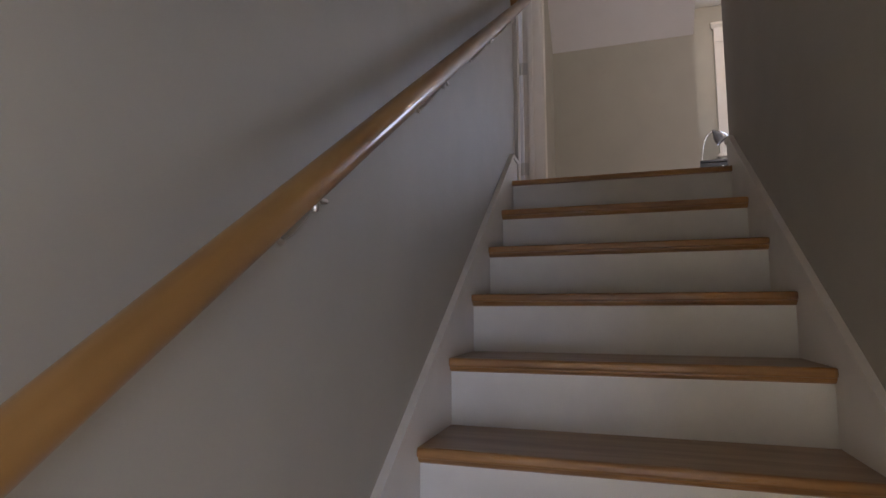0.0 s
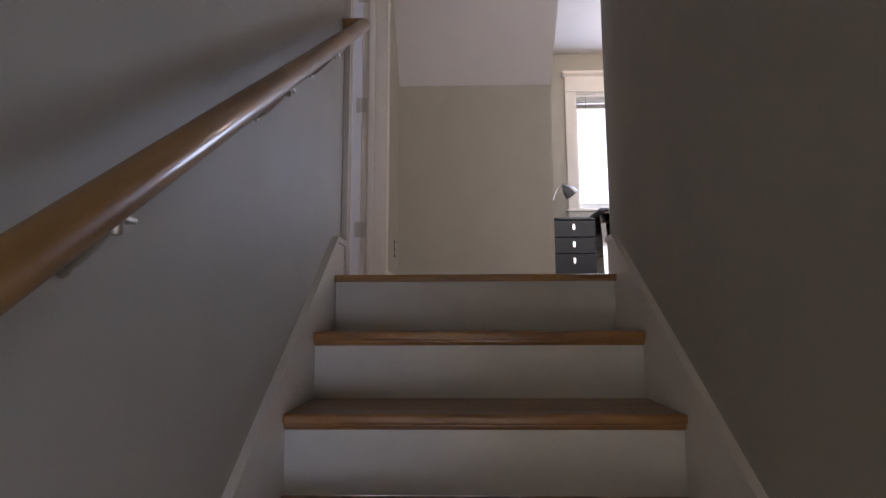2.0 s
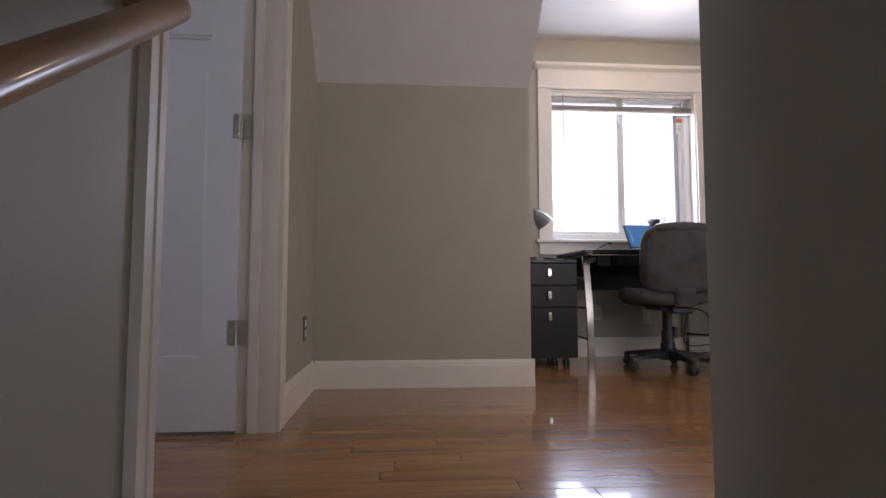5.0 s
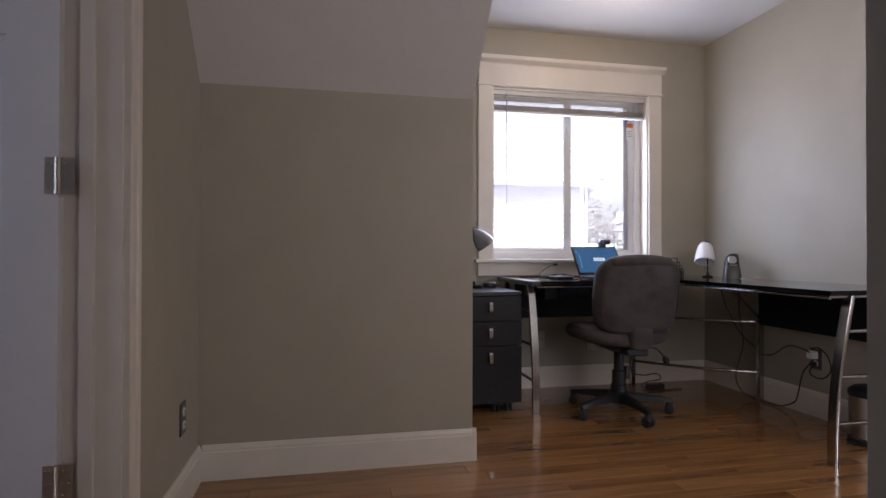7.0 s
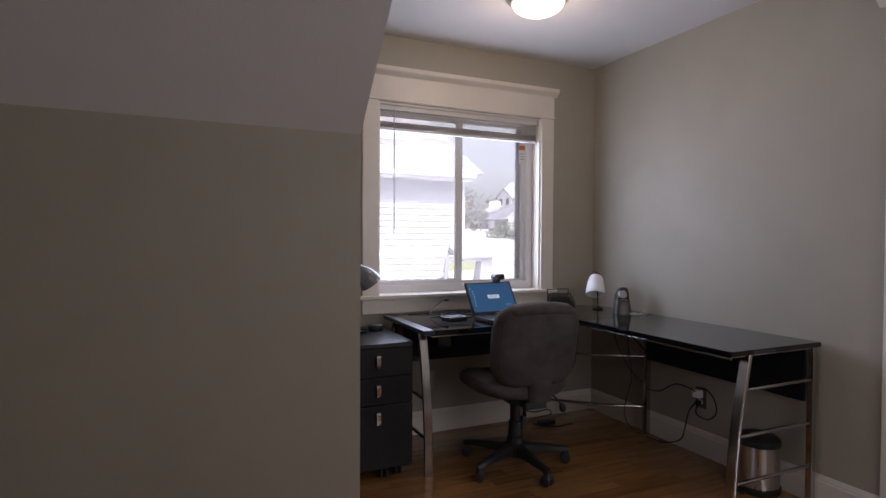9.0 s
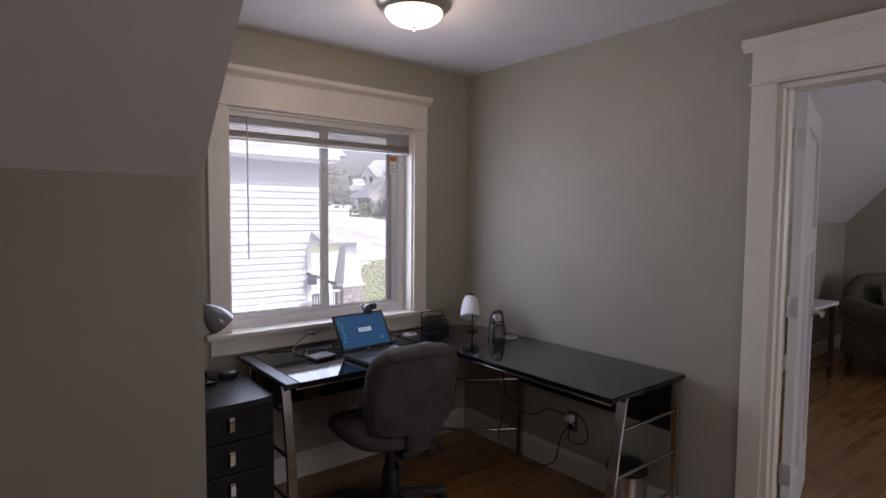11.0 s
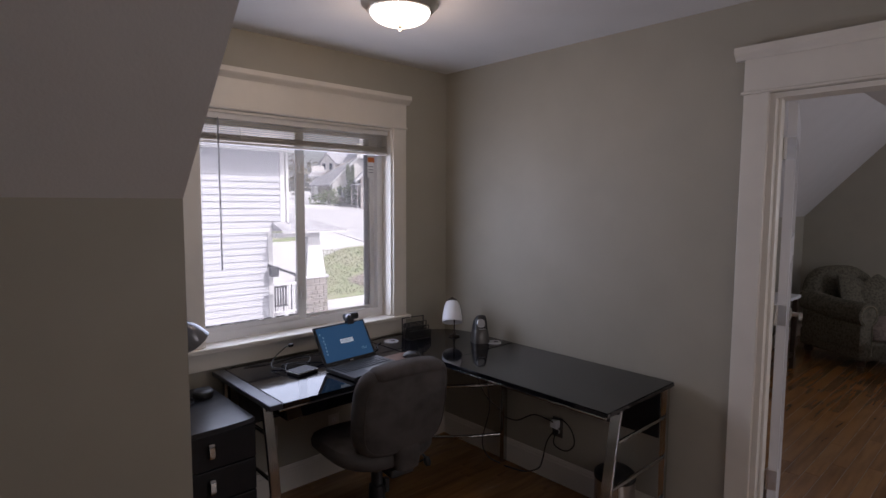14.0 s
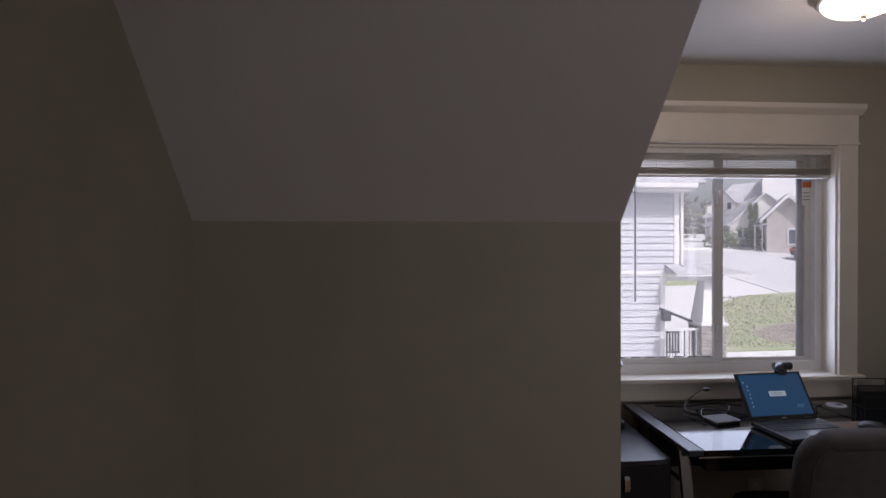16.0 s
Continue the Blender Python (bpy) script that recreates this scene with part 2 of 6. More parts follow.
# dormer cheek above and behind the knee wall
structure("wall_dormer_cheek", boxes((KNEE_X - 0.1, KNEE_Y + 0.1, -0.2, KNEE_X, WIN_Y, CEIL + 0.1)), wall_paint, "grey-beige painted dormer side wall")
sl = 1.035
slope_top_y = KNEE_Y - (CEIL - KNEE_Z) / sl
structure("ceiling_slope", prismed([(KNEE_Y + 0.1, KNEE_Z - 0.1 * sl), (KNEE_Y, KNEE_Z), (slope_top_y, CEIL), (slope_top_y + 0.1, CEIL + 0.12), (KNEE_Y + 0.6, KNEE_Z + 0.1)][1:], "x", LX2, KNEE_X), slope_paint, "sloping off-white painted ceiling under the roof")
structure("ceiling_lower", boxes((RX + W, -4.3, -0.25, 2.4, -0.4, -0.15)), ceiling_paint, "flat white ceiling of the lower hall")
structure("ceiling", boxes((LX - W, -4.4, CEIL, RIGHT_X + 0.12, WIN_Y + 0.1, CEIL + 0.1)), ceiling_paint, "flat off-white painted ceiling")
SX0, SX1, SZ0, SZ1 = 0.95, 2.25, 0.80, 2.06
structure("wall_study_south", boxes((RX + W, SOUTH - W, -0.2, SX0, SOUTH, CEIL), (SX1, SOUTH - W, -0.2, RIGHT_X, SOUTH, CEIL), (SX0, SOUTH - W, -0.2, SX1, SOUTH, SZ0), (SX0, SOUTH - W, SZ1, SX1, SOUTH, CEIL),
                                    (SX0 - 0.1, SOUTH - W - 0.05, SZ0 - 0.1, SX1 + 0.1, SOUTH - W, SZ1 + 0.1)), wall_paint, "grey-beige painted back wall of the study")

# window wall with its opening
WX0, WX1, WZ0, WZ1 = 1.027, 2.197, 0.885, 2.056
structure("wall_window", boxes((KNEE_X - 0.1, WIN_Y, -3.2, WX0, WIN_Y + 0.16, CEIL + 0.1), (WX1, WIN_Y, -3.2, RIGHT_X + 0.12, WIN_Y + 0.16, CEIL + 0.1),
                               (WX0, WIN_Y, -3.2, WX1, WIN_Y + 0.16, WZ0 - 0.028), (WX0, WIN_Y, WZ1, WX1, WIN_Y + 0.16, CEIL + 0.1)), wall_paint, "grey-beige painted window wall of the dormer")
# right wall with its doorway
DY0, DY1, DZ = 3.07, 4.00, 2.065
structure("wall_right", boxes((RIGHT_X, SOUTH - W, -0.2, RIGHT_X + 0.12, DY0, CEIL + 0.1), (RIGHT_X, DY1, -0.2, RIGHT_X + 0.12, WIN_Y, CEIL + 0.1),
                              (RIGHT_X, DY0, DZ, RIGHT_X + 0.12, DY1, CEIL + 0.1)), wall_paint, "grey-beige painted wall with a doorway")

# closing the lower hall, the side room and the far room
structure("floor_lower", boxes((-3.0, -5.0, LOW - 0.1, 3.0, 2.7, LOW)), floor_oak, "oak floor of the lower hall")
structure("wall_lower_end", boxes((LX - W, -4.4, LOW, 2.4, -4.3, CEIL + 0.1), (2.3, -4.3, LOW, 2.4, -0.5, -0.15), (RX + W, -0.5, LOW, 2.3, -0.4, -0.15)), wall_paint, "grey-beige painted wall at the foot of the stairs")
structure("wall_side_room", boxes((-3.1, 1.4, -0.2, -3.0, 5.5, CEIL + 0.1), (-3.1, 5.5, -0.2, LX2 - W, 5.6, CEIL + 0.1), (-3.1, 1.3, -0.2, LX - W, 1.4, CEIL + 0.1)), wall_paint, "pale painted walls of the side room")
structure("ceiling_side_room", boxes((-3.1, 1.3, CEIL, LX - W, 5.6, CEIL + 0.1)), ceiling_paint, "flat white ceiling of the side room")
FARX, FKY, FKZ, FCEIL = 7.84, 5.16, 1.458, 2.493
structure("wall_far_room", boxes((FARX, 0.0, -0.2, FARX + 0.1, FKY + 0.1, CEIL + 0.1), (RIGHT_X + 0.12, 0.0, -0.2, FARX, 0.1, CEIL + 0.1),
                                 (RIGHT_X + 0.12, FKY, -0.2, FARX, FKY + 0.1, FKZ), (RIGHT_X + 0.02, 0.1, -0.2, RIGHT_X + 0.12, SOUTH - W, CEIL)), wall_paint, "dim grey-beige walls of the next room")
fty = FKY - (FCEIL - FKZ) / 1.114
structure("ceiling_far_slope", prismed([(FKY, FKZ), (fty, FCEIL), (fty + 0.1, FCEIL + 0.1), (FKY + 0.2, FKZ + 0.1)], "x", RIGHT_X + 0.12, FARX), slope_paint, "sloping off-white ceiling of the next room")
structure("ceiling_far_room", boxes((RIGHT_X + 0.12, 0.0, FCEIL, FARX + 0.1, fty + 0.05, FCEIL + 0.1)), ceiling_paint, "flat off-white ceiling of the next room")

# ---- stairs ----
stairs = thing("staircase", "straight flight with oak treads and white painted risers", "staircase", at=(0, 0, 0))
for k in range(STEPS):
    y, z = TOP_Y - RUN * k, -RISE * k
    if k:
        bm = bmesh.new()
        box(bm, LX + 0.006, y, z - 0.024, RX - 0.006, y + RUN + 0.026, z, bev=0.008, seg=3)
        part("tread", bm, tread_oak, stairs)
        # nosing strip in front of the tread, and the cove under it
        bm = bmesh.new()
        box(bm, LX + 0.013, y - 0.004, z - 0.0255, RX - 0.013, y + 0.02, z + 0.0008, bev=0.008, seg=3)
        part("nosing", bm, oak, stairs, "glossy oak nosing")
    cove = [(y + 0.026, z - 0.024), (y + 0.008, z - 0.024), (y + 0.009, z - 0.03), (y + 0.014, z - 0.036), (y + 0.021, z - 0.04), (y + 0.026, z - 0.041)]
    if k:
        part("cove", prismed(cove, "x", LX + 0.013, RX - 0.013), oak, stairs, "oak cove moulding")
    part("riser", boxes((LX + 0.013, y + 0.026, z - RISE - 0.002, RX - 0.013, y + 0.04, z - 0.024)), riser_paint, stairs, "white painted riser")
bm = bmesh.new()
box(bm, LX + 0.004, TOP_Y, -0.024, RX - 0.004, TOP_Y + 0.0985, 0.0, bev=0.006, seg=3)
part("landing_nosing", bm, oak, stairs, "glossy oak landing nosing")


def skirt(name, x0, x1, end_y):
    def ln(y, off):
        return (y - TOP_Y) * RISE / RUN + off
    y0 = TOP_Y - RUN * STEPS - 0.1
    peak = TOP_Y + (0.142 - 0.13) * RUN / RISE
    ob = part(name, prismed([(y0, ln(y0, -0.45)), (y0, ln(y0, 0.094)), (peak - 0.015, 0.106), (peak, 0.123), (end_y, 0.123), (end_y, 0.0), (TOP_Y + 0.1, -0.03), (TOP_Y, -0.36)], "x", x0, x1), trim_paint)
    lip = 0.009 if x0 < 0 else -0.009
    a, b = (x0, x1 + lip) if x0 < 0 else (x0 + lip, x1)
    part("cap", prismed([(y0, ln(y0, 0.094)), (y0, ln(y0, 0.13)), (peak, 0.142), (end_y, 0.142), (end_y, 0.123), (peak, 0.123), (peak - 0.015, 0.106)], "x", a, b), trim_paint, ob)
    tagged(ob, "white painted stair skirt board with moulded cap", kind="structure")


skirt("skirt_left", LX, LX + 0.0125, 2.831)
skirt("skirt_right", RX - 0.0125, RX, 2.772)


# ---- trim ----
def base_profile(d=1):
    """(out, up) outline of a baseboard."""
    return [(0, 0), (0.016 * d, 0), (0.016 * d, 0.112), (0.0125 * d, 0.118), (0.0125 * d, 0.125), (0.008 * d, 0.136), (0.006 * d, 0.142), (0, 0.142)]


def base_x(name, y, x0, x1, d):
    structure(name, prismed([(y + o, u) for o, u in base_profile(d)], "x", x0, x1), trim_paint, "white painted moulded baseboard")


def base_y(name, x, y0, y1, d):
    structure(name, prismed([(x + o, u) for o, u in base_profile(d)], "y", y0, y1), trim_paint, "white painted moulded baseboard")


base_x("baseboard_knee", KNEE_Y, LX2 + 0.016, KNEE_X + 0.0158, -1)
base_y("baseboard_landing", LX2, 3.98, KNEE_Y, 1)
base_y("baseboard_cheek", KNEE_X, KNEE_Y - 0.0155, WIN_Y, 1)
base_x("baseboard_window", WIN_Y, KNEE_X + 0.016, RIGHT_X - 0.016, -1)
base_y("baseboard_right", RIGHT_X, DY1 + 0.095, WIN_Y - 0.002, -1)
base_y("baseboard_right_south", RIGHT_X, SOUTH, DY0 - 0.095, -1)
base_x("baseboard_far", FKY, RIGHT_X + 0.12, FARX, -1)
base_y("baseboard_far_end", FARX, 0.1, FKY - 0.016, -1)
base_x("baseboard_study_south", SOUTH, RX + W, RIGHT_X - 0.016, 1)
base_y("baseboard_partition", RX + W, SOUTH + 0.016, 2.772, 1)

# ---- window ----
def window_unit():
    win = tagged(new("window_1"), "white vinyl sliding window with painted craftsman trim", "window", kind="structure")
    y = WIN_Y
    t = trim_paint
    part("side_casing", boxes((WX0 - 0.1, y - 0.02, WZ0, WX0, y, WZ1 + 0.004), bev=0.003), t, win)
    part("side_casing", boxes((WX1, y - 0.02, WZ0, WX1 + 0.1, y, WZ1 + 0.004), bev=0.003), t, win)
    part("head_fillet", boxes((WX0 - 0.108, y - 0.028, WZ1 + 0.004, WX1 + 0.108, y, WZ1 + 0.016), bev=0.004), t, win)
    part("head_casing", boxes((WX0 - 0.1, y - 0.022, WZ1 + 0.016, WX1 + 0.1, y, 2.212), bev=0.002), t, win)
    a, b = WX0 - 0.122, WX1 + 0.122
    cap = [(y, 2.212), (y - 0.024, 2.212), (y - 0.03, 2.221), (y - 0.045, 2.233), (y - 0.05, 2.24), (y - 0.05, 2.263), (y, 2.263)]
    part("head_cap", prismed(cap, "x", a, b), t, win)
    part("stool", boxes((WX0 - 0.125, y - 0.045, WZ0 - 0.026, WX1 + 0.125, y + 0.09, WZ0), bev=0.006), t, win, "white painted window stool")
    part("apron", boxes((WX0 - 0.1, y - 0.018, 0.772, WX1 + 0.1, y, WZ0 - 0.026), bev=0.003), t, win)
    # lining of the opening
    part("lining", boxes((WX0, y - 0.004, WZ0, WX0 + 0.012, y + 0.085, WZ1)), t, win)
    part("lining", boxes((WX1 - 0.012, y - 0.004, WZ0, WX1, y + 0.085, WZ1)), t, win)
    part("lining", boxes((WX0 + 0.012, y - 0.004, WZ1 - 0.012, WX1 - 0.012, y + 0.085, WZ1)), t, win)
    # vinyl frame, sashes and panes
    f0, f1 = y + 0.085, y + 0.15
    x0, x1, z0, z1 = WX0, WX1, WZ0, WZ1
    fr = part("window_frame", boxes((x0, f0, z0, x0 + 0.028, f1, z1), (x1 - 0.05, f0, z0, x1, f1, z1), (x0 + 0.028, f0, z0, x1 - 0.05, f1, z0 + 0.05), (x0 + 0.028, f0, z1 - 0.04, x1 - 0.05, f1, z1), bev=0.002), vinyl, win, "white vinyl frame")

    def sash(name, a, b, ya, yb, st_l, st_r, rail):
        s = part(name, boxes((a, ya, z0 + 0.045, a + st_l, yb, z1 - 0.035), (b - st_r, ya, z0 + 0.045, b, yb, z1 - 0.035),
                             (a + st_l, ya, z0 + 0.045, b - st_r, yb, z0 + 0.045 + rail), (a + st_l, ya, z1 - 0.035 - rail, b - st_r, yb, z1 - 0.035), bev=0.0015), vinyl, win, "white vinyl sash")
        ym = (ya + yb) / 2
        p = part("pane", boxes((a + st_l, ym - 0.002, z0 + 0.045 + rail, b - st_r, ym + 0.002, z1 - 0.035 - rail)), pane_glass, s)
        p.visible_shadow = False
        return s
    s1 = sash("sliding_sash", x0 + 0.026, 1.645, f0 + 0.008, f0 + 0.03, 0.012, 0.05, 0.03)
    sash("fixed_sash", 1.612, x1 - 0.05, f0 + 0.036, f0 + 0.058, 0.035, 0.03, 0.02)
    grey = material("screen_grey", (0.42, 0.44, 0.48), 0.5)
    part("screen_frame", boxes((2.085, f0 + 0.058, z0 + 0.05, 2.13, f0 + 0.064, z1 - 0.04)), grey, win, "grey insect screen frame")
    for z in (1.09, 1.80):
        bm = bmesh.new()
        box(bm, 1.606, f0 - 0.008, z - 0.035, 1.624, f0 + 0.008, z + 0.035, bev=0.006)
        box(bm, 1.601, f0 - 0.02, z - 0.008, 1.616, f0 - 0.004, z + 0.022, bev=0.004)
        part("sash_lock", bm, vinyl, s1, "white sash lock")
    dark = material("weep_dark", (0.05, 0.05, 0.055), 0.6)
    for i in range(7):
        x = x0 + 0.05 + 0.077 * i
        part("weep_slot", boxes((x, f0 + 0.0145, z0 + 0.078, x + 0.05, f0 + 0.0165, z0 + 0.083), (x, f0 + 0.0145, z0 + 0.0705, x + 0.006, f0 + 0.0165, z0 + 0.078)), dark, s1)
    tag = part("sticker", boxes((2.098, f0 + 0.032, 1.76, 2.148, f0 + 0.0345, 1.9)), material("tag_white", (0.8, 0.8, 0.78), 0.6), win, "white warning sticker with an orange band")
    part("sticker_band", boxes((2.098, f0 + 0.0295, 1.855, 2.148, f0 + 0.032, 1.885)), material("tag_orange", (0.75, 0.2, 0.04), 0.6), tag)
    bars = bmesh.new()
    for i in range(3):
        box(bars, 2.105, f0 + 0.0305, 1.825 - 0.018 * i, 2.14, f0 + 0.032, 1.83 - 0.018 * i)
    part("sticker_text", bars, material("tag_grey", (0.3, 0.3, 0.3), 0.6), tag)


window_unit()


def blind():
    b = thing("window_blind", "white mini blind raised to the top of the window", "blind", at=(0, 0, 0))
    white = material("blind_white", (0.74, 0.72, 0.69), 0.45, vary=0.03)
    shade_c = thin_slat("blind_slat", (0.78, 0.74, 0.68))
    x0, x1, y = WX0 + 0.016, WX1 - 0.016, WIN_Y + 0.035
    part("headrail", boxes((x0, y - 0.02, 2.015, x1, y + 0.02, 2.045), bev=0.002), white, b)

    def slat(z, tilt=0.006):
        bm = bmesh.new()
        prof = [(y - 0.0125, z - tilt), (y - 0.006, z + 0.0018 - tilt / 2), (y, z + 0.0025), (y + 0.006, z + 0.0018 + tilt / 2), (y + 0.0125, z + tilt)]
        prism(bm, prof + [(p, q - 0.0008) for p, q in prof[::-1]], "x", x0, x1)
        part("slat", bm, shade_c, b)
    for i in range(6):
        slat(2.006 - 0.0105 * i, 0.004)
    for i in range(11):
        slat(1.944 - 0.0032 * i, 0.0006 * (i % 4))
    part("bottom_rail", boxes((x0, y - 0.0135, 1.893, x1, y + 0.0135, 1.907), bev=0.003), white, b)
    for x in (1.25, 1.62, 1.99):
        part("ladder_tape", boxes((x - 0.0015, y - 0.0150, 1.9, x + 0.0015, y - 0.0140, 2.02)), white, b)
        part("cord_button", boxes((x - 0.012, y - 0.018, 1.893, x + 0.012, y - 0.0138, 1.904), bev=0.002), white, b)
    bm = bmesh.new()
    tube(bm, [(1.132, y - 0.03, 2.02), (1.134, y - 0.03, 1.265)], 0.0042, 6)
    part("wand", bm, material("wand_clear", (0.45, 0.45, 0.47), 0.25), b, "clear plastic tilt wand")


blind()


# window added on the unseen south side, roller blind drawn, behind the fill lamp
def added_window():
    o = tagged(new("window_added"), "added unseen window with a drawn pale roller blind", "window", kind="structure")
    cloth = material("roller_cloth", (0.75, 0.72, 0.66), 0.8)
    part("roller_blind", boxes((SX0 + 0.01, SOUTH - 0.1, SZ0 + 0.02, SX1 - 0.01, SOUTH - 0.095, SZ1 - 0.03)), cloth, o)
    part("roller", tubed([(SX0 + 0.01, SOUTH - 0.09, SZ1 - 0.03), (SX1 - 0.01, SOUTH - 0.09, SZ1 - 0.03)], 0.02, 12), cloth, o)
    for a, b, c, d in ((SX0 - 0.09, SX0, SZ0, SZ1), (SX1, SX1 + 0.09, SZ0, SZ1), (SX0 - 0.1, SX1 + 0.1, SZ1, SZ1 + 0.15), (SX0 - 0.1, SX1 + 0.1, SZ0 - 0.1, SZ0)):
        part("casing", boxes((a, SOUTH, c, b, SOUTH + 0.02, d), bev=0.003), trim_paint, o)


added_window()


# ---- doors ----
def hinge(parent, m, half=0.045):
    """Two leaves and a knuckle; m maps (leaf right +x on the jamb, -x on the slab edge)."""
    h = part("hinge", boxes((0.002, 0, -half, 0.036, 0.003, half), (-0.03, 0, -half, -0.002, 0.003, half)), nickel, parent, "satin nickel hinge")
    h.matrix_basis = m
    k = part("knuckle", tubed([(0, -0.004, -half), (0, -0.004, half)], 0.0065, 10), nickel, h)
    sc = bmesh.new()
    for x in (0.014, 0.026, -0.012, -0.023):
        for z in (-0.03, 0.0, 0.03):
            lathe(sc, [(0.0, 0.0016), (0.003, 0.001), (0.0036, 0)], seg=8, m=Matrix.Translation((x, 0, z)) @ Matrix.Rotation(radians(90), 4, "X"))
    part("screw", sc, nickel, h)
    return h


def panel_door(name, label, at, turn, width, height=2.03, three=False, hinge_zs=(), knob=False):
    """A slab along +x from its hinge edge, its front face to -y, with sunk panels on both faces."""
    d = thing(name, label, "door", at=at, turn=turn, kind="structure")
    th = 0.035
    st = 0.115
    if three:
        panels = [(st, 1.44, width - st, height - 0.125), (st, 0.25, width / 2 - 0.05, 1.32), (width / 2 + 0.05, 0.25, width - st, 1.32)]
    else:
        panels = [(st, 1.55, width - st, height - 0.125), (st, 0.25, width - st, 1.435)]
    xs = sorted({0, width, *[p[0] for p in panels], *[p[2] for p in panels]})
    zs = sorted({0, height, *[p[1] for p in panels], *[p[3] for p in panels]})
    solid = bmesh.new()
    for i in range(len(xs) - 1):
        for j in range(len(zs) - 1):
            cx, cz = (xs[i] + xs[i + 1]) / 2, (zs[j] + zs[j + 1]) / 2
            if not any(p[0] < cx < p[2] and p[1] < cz < p[3] for p in panels):
                box(solid, xs[i], 0, zs[j], xs[i + 1], th, zs[j + 1])
    bmesh.ops.remove_doubles(solid, verts=solid.verts, dist=0.0005)
    inner = {}
    for f in solid.faces:
        key = tuple(round(c, 3) for c in f.calc_center_median())
        inner.setdefault(key, []).append(f)
    bmesh.ops.delete(solid, geom=[f for fs in inner.values() if len(fs) > 1 for f in fs], context="FACES")
    part("slab", solid, door_paint, d)
    for p in panels:
        part("panel", boxes((p[0], 0.012, p[1], p[2], th - 0.012, p[3])), door_paint, d)
        # small bead round the panel
        bm = bmesh.new()
        for (a, b, c, e) in ((p[0], p[1], p[2], p[1] + 0.012), (p[0], p[3] - 0.012, p[2], p[3]), (p[0], p[1] + 0.012, p[0] + 0.012, p[3] - 0.012), (p[2] - 0.012, p[1] + 0.012, p[2], p[3] - 0.012)):
            box(bm, a, 0.005, b, c, th - 0.005, e, bev=0.002)
        part("bead", bm, door_paint, d)
    if knob:
        for sgn, y in ((-1, 0.0), (1, th)):
            turn_m = Matrix.Translation((width - 0.07, y, 0.98)) @ Matrix.Rotation(radians(-90 * sgn), 4, "X")
            rose = part("lever_handle", lathed([(0.0, 0), (0.031, 0), (0.031, 0.007), (0.013, 0.011), (0.011, 0.05), (0.0, 0.052)], seg=24, m=turn_m), nickel, d, "satin nickel lever handle", smooth=True)
            bm = bmesh.new()
            box(bm, width - 0.185, y + sgn * 0.052 - 0.009, 0.968, width - 0.055, y + sgn * 0.052 + 0.009, 0.992, bev=0.006)
            part("lever", bm, nickel, rose, smooth=True)
    return d


# side-room door at the landing, swung open into the side room
ld = panel_door("door_1", "white painted panel door standing open into the side room", (-0.708, 3.90, 0.015), 180, 0.86)
for z in (0.35, 1.10, 1.80):
    hinge(ld, Matrix.Translation((0.0, 0.037, z - 0.005)) @ Matrix.Rotation(radians(180), 4, "Z"))


def frame_1():
    o = tagged(new("door_frame_1"), "white painted jamb and casing of the landing door", "door frame", kind="structure")
    x0, x1 = LX - W, LX2
    # jambs with the stop, and the flat casing with its back band on the stair side
    part("jamb", boxes((x0 - 0.002, 3.893, 0, x1 + 0.001, 3.905, 2.06)), trim_paint, o)
    part("stop", boxes((x0 + 0.04, 3.881, 0, x0 + 0.075, 3.893, 2.05), bev=0.002), trim_paint, o)
    part("jamb", boxes((x0 - 0.002, 2.905, 0, LX + 0.001, 2.917, 2.06)), trim_paint, o)
    part("stop", boxes((x0 + 0.04, 2.917, 0, x0 + 0.075, 2.929, 2.05), bev=0.002), trim_paint, o)
    part("head_jamb", boxes((x0, 2.917, 2.035, x1 - 0.02, 3.905, 2.06)), trim_paint, o)
    prof = [(0.0, 0.0), (0.018, 0.0), (0.02, 0.004), (0.02, 0.03), (0.016, 0.034), (0.016, 0.052), (0.021, 0.056), (0.021, 0.078), (0.0, 0.08)]
    part("casing", prismed([(x1 + u, 3.899 + v) for u, v in prof], "z", 0, 2.06), trim_paint, o)
    part("casing", prismed([(LX + u, 2.911 - v) for u, v in prof], "z", 0.0, 2.06), trim_paint, o)
    part("head_casing", boxes((LX, 2.83, 2.06, LX2 + 0.02, 4.0, 2.2), bev=0.002), trim_paint, o)


frame_1()

rd = panel_door("door_2", "white painted three-panel door standing open into the next room", (RIGHT_X + 0.135, 3.925, 0.012), 14, 0.9, three=True, knob=True)


for z in (0.36, 1.11, 1.835):
    lf = part("hinge_leaf", boxes((-0.003, 0.0, z - 0.045, 0.0, 0.034, z + 0.045)), nickel, rd, "satin nickel hinge leaf")
    part("knuckle", tubed([(-0.007, 0.039, z - 0.045), (-0.007, 0.039, z + 0.045)], 0.0065, 10), nickel, lf)


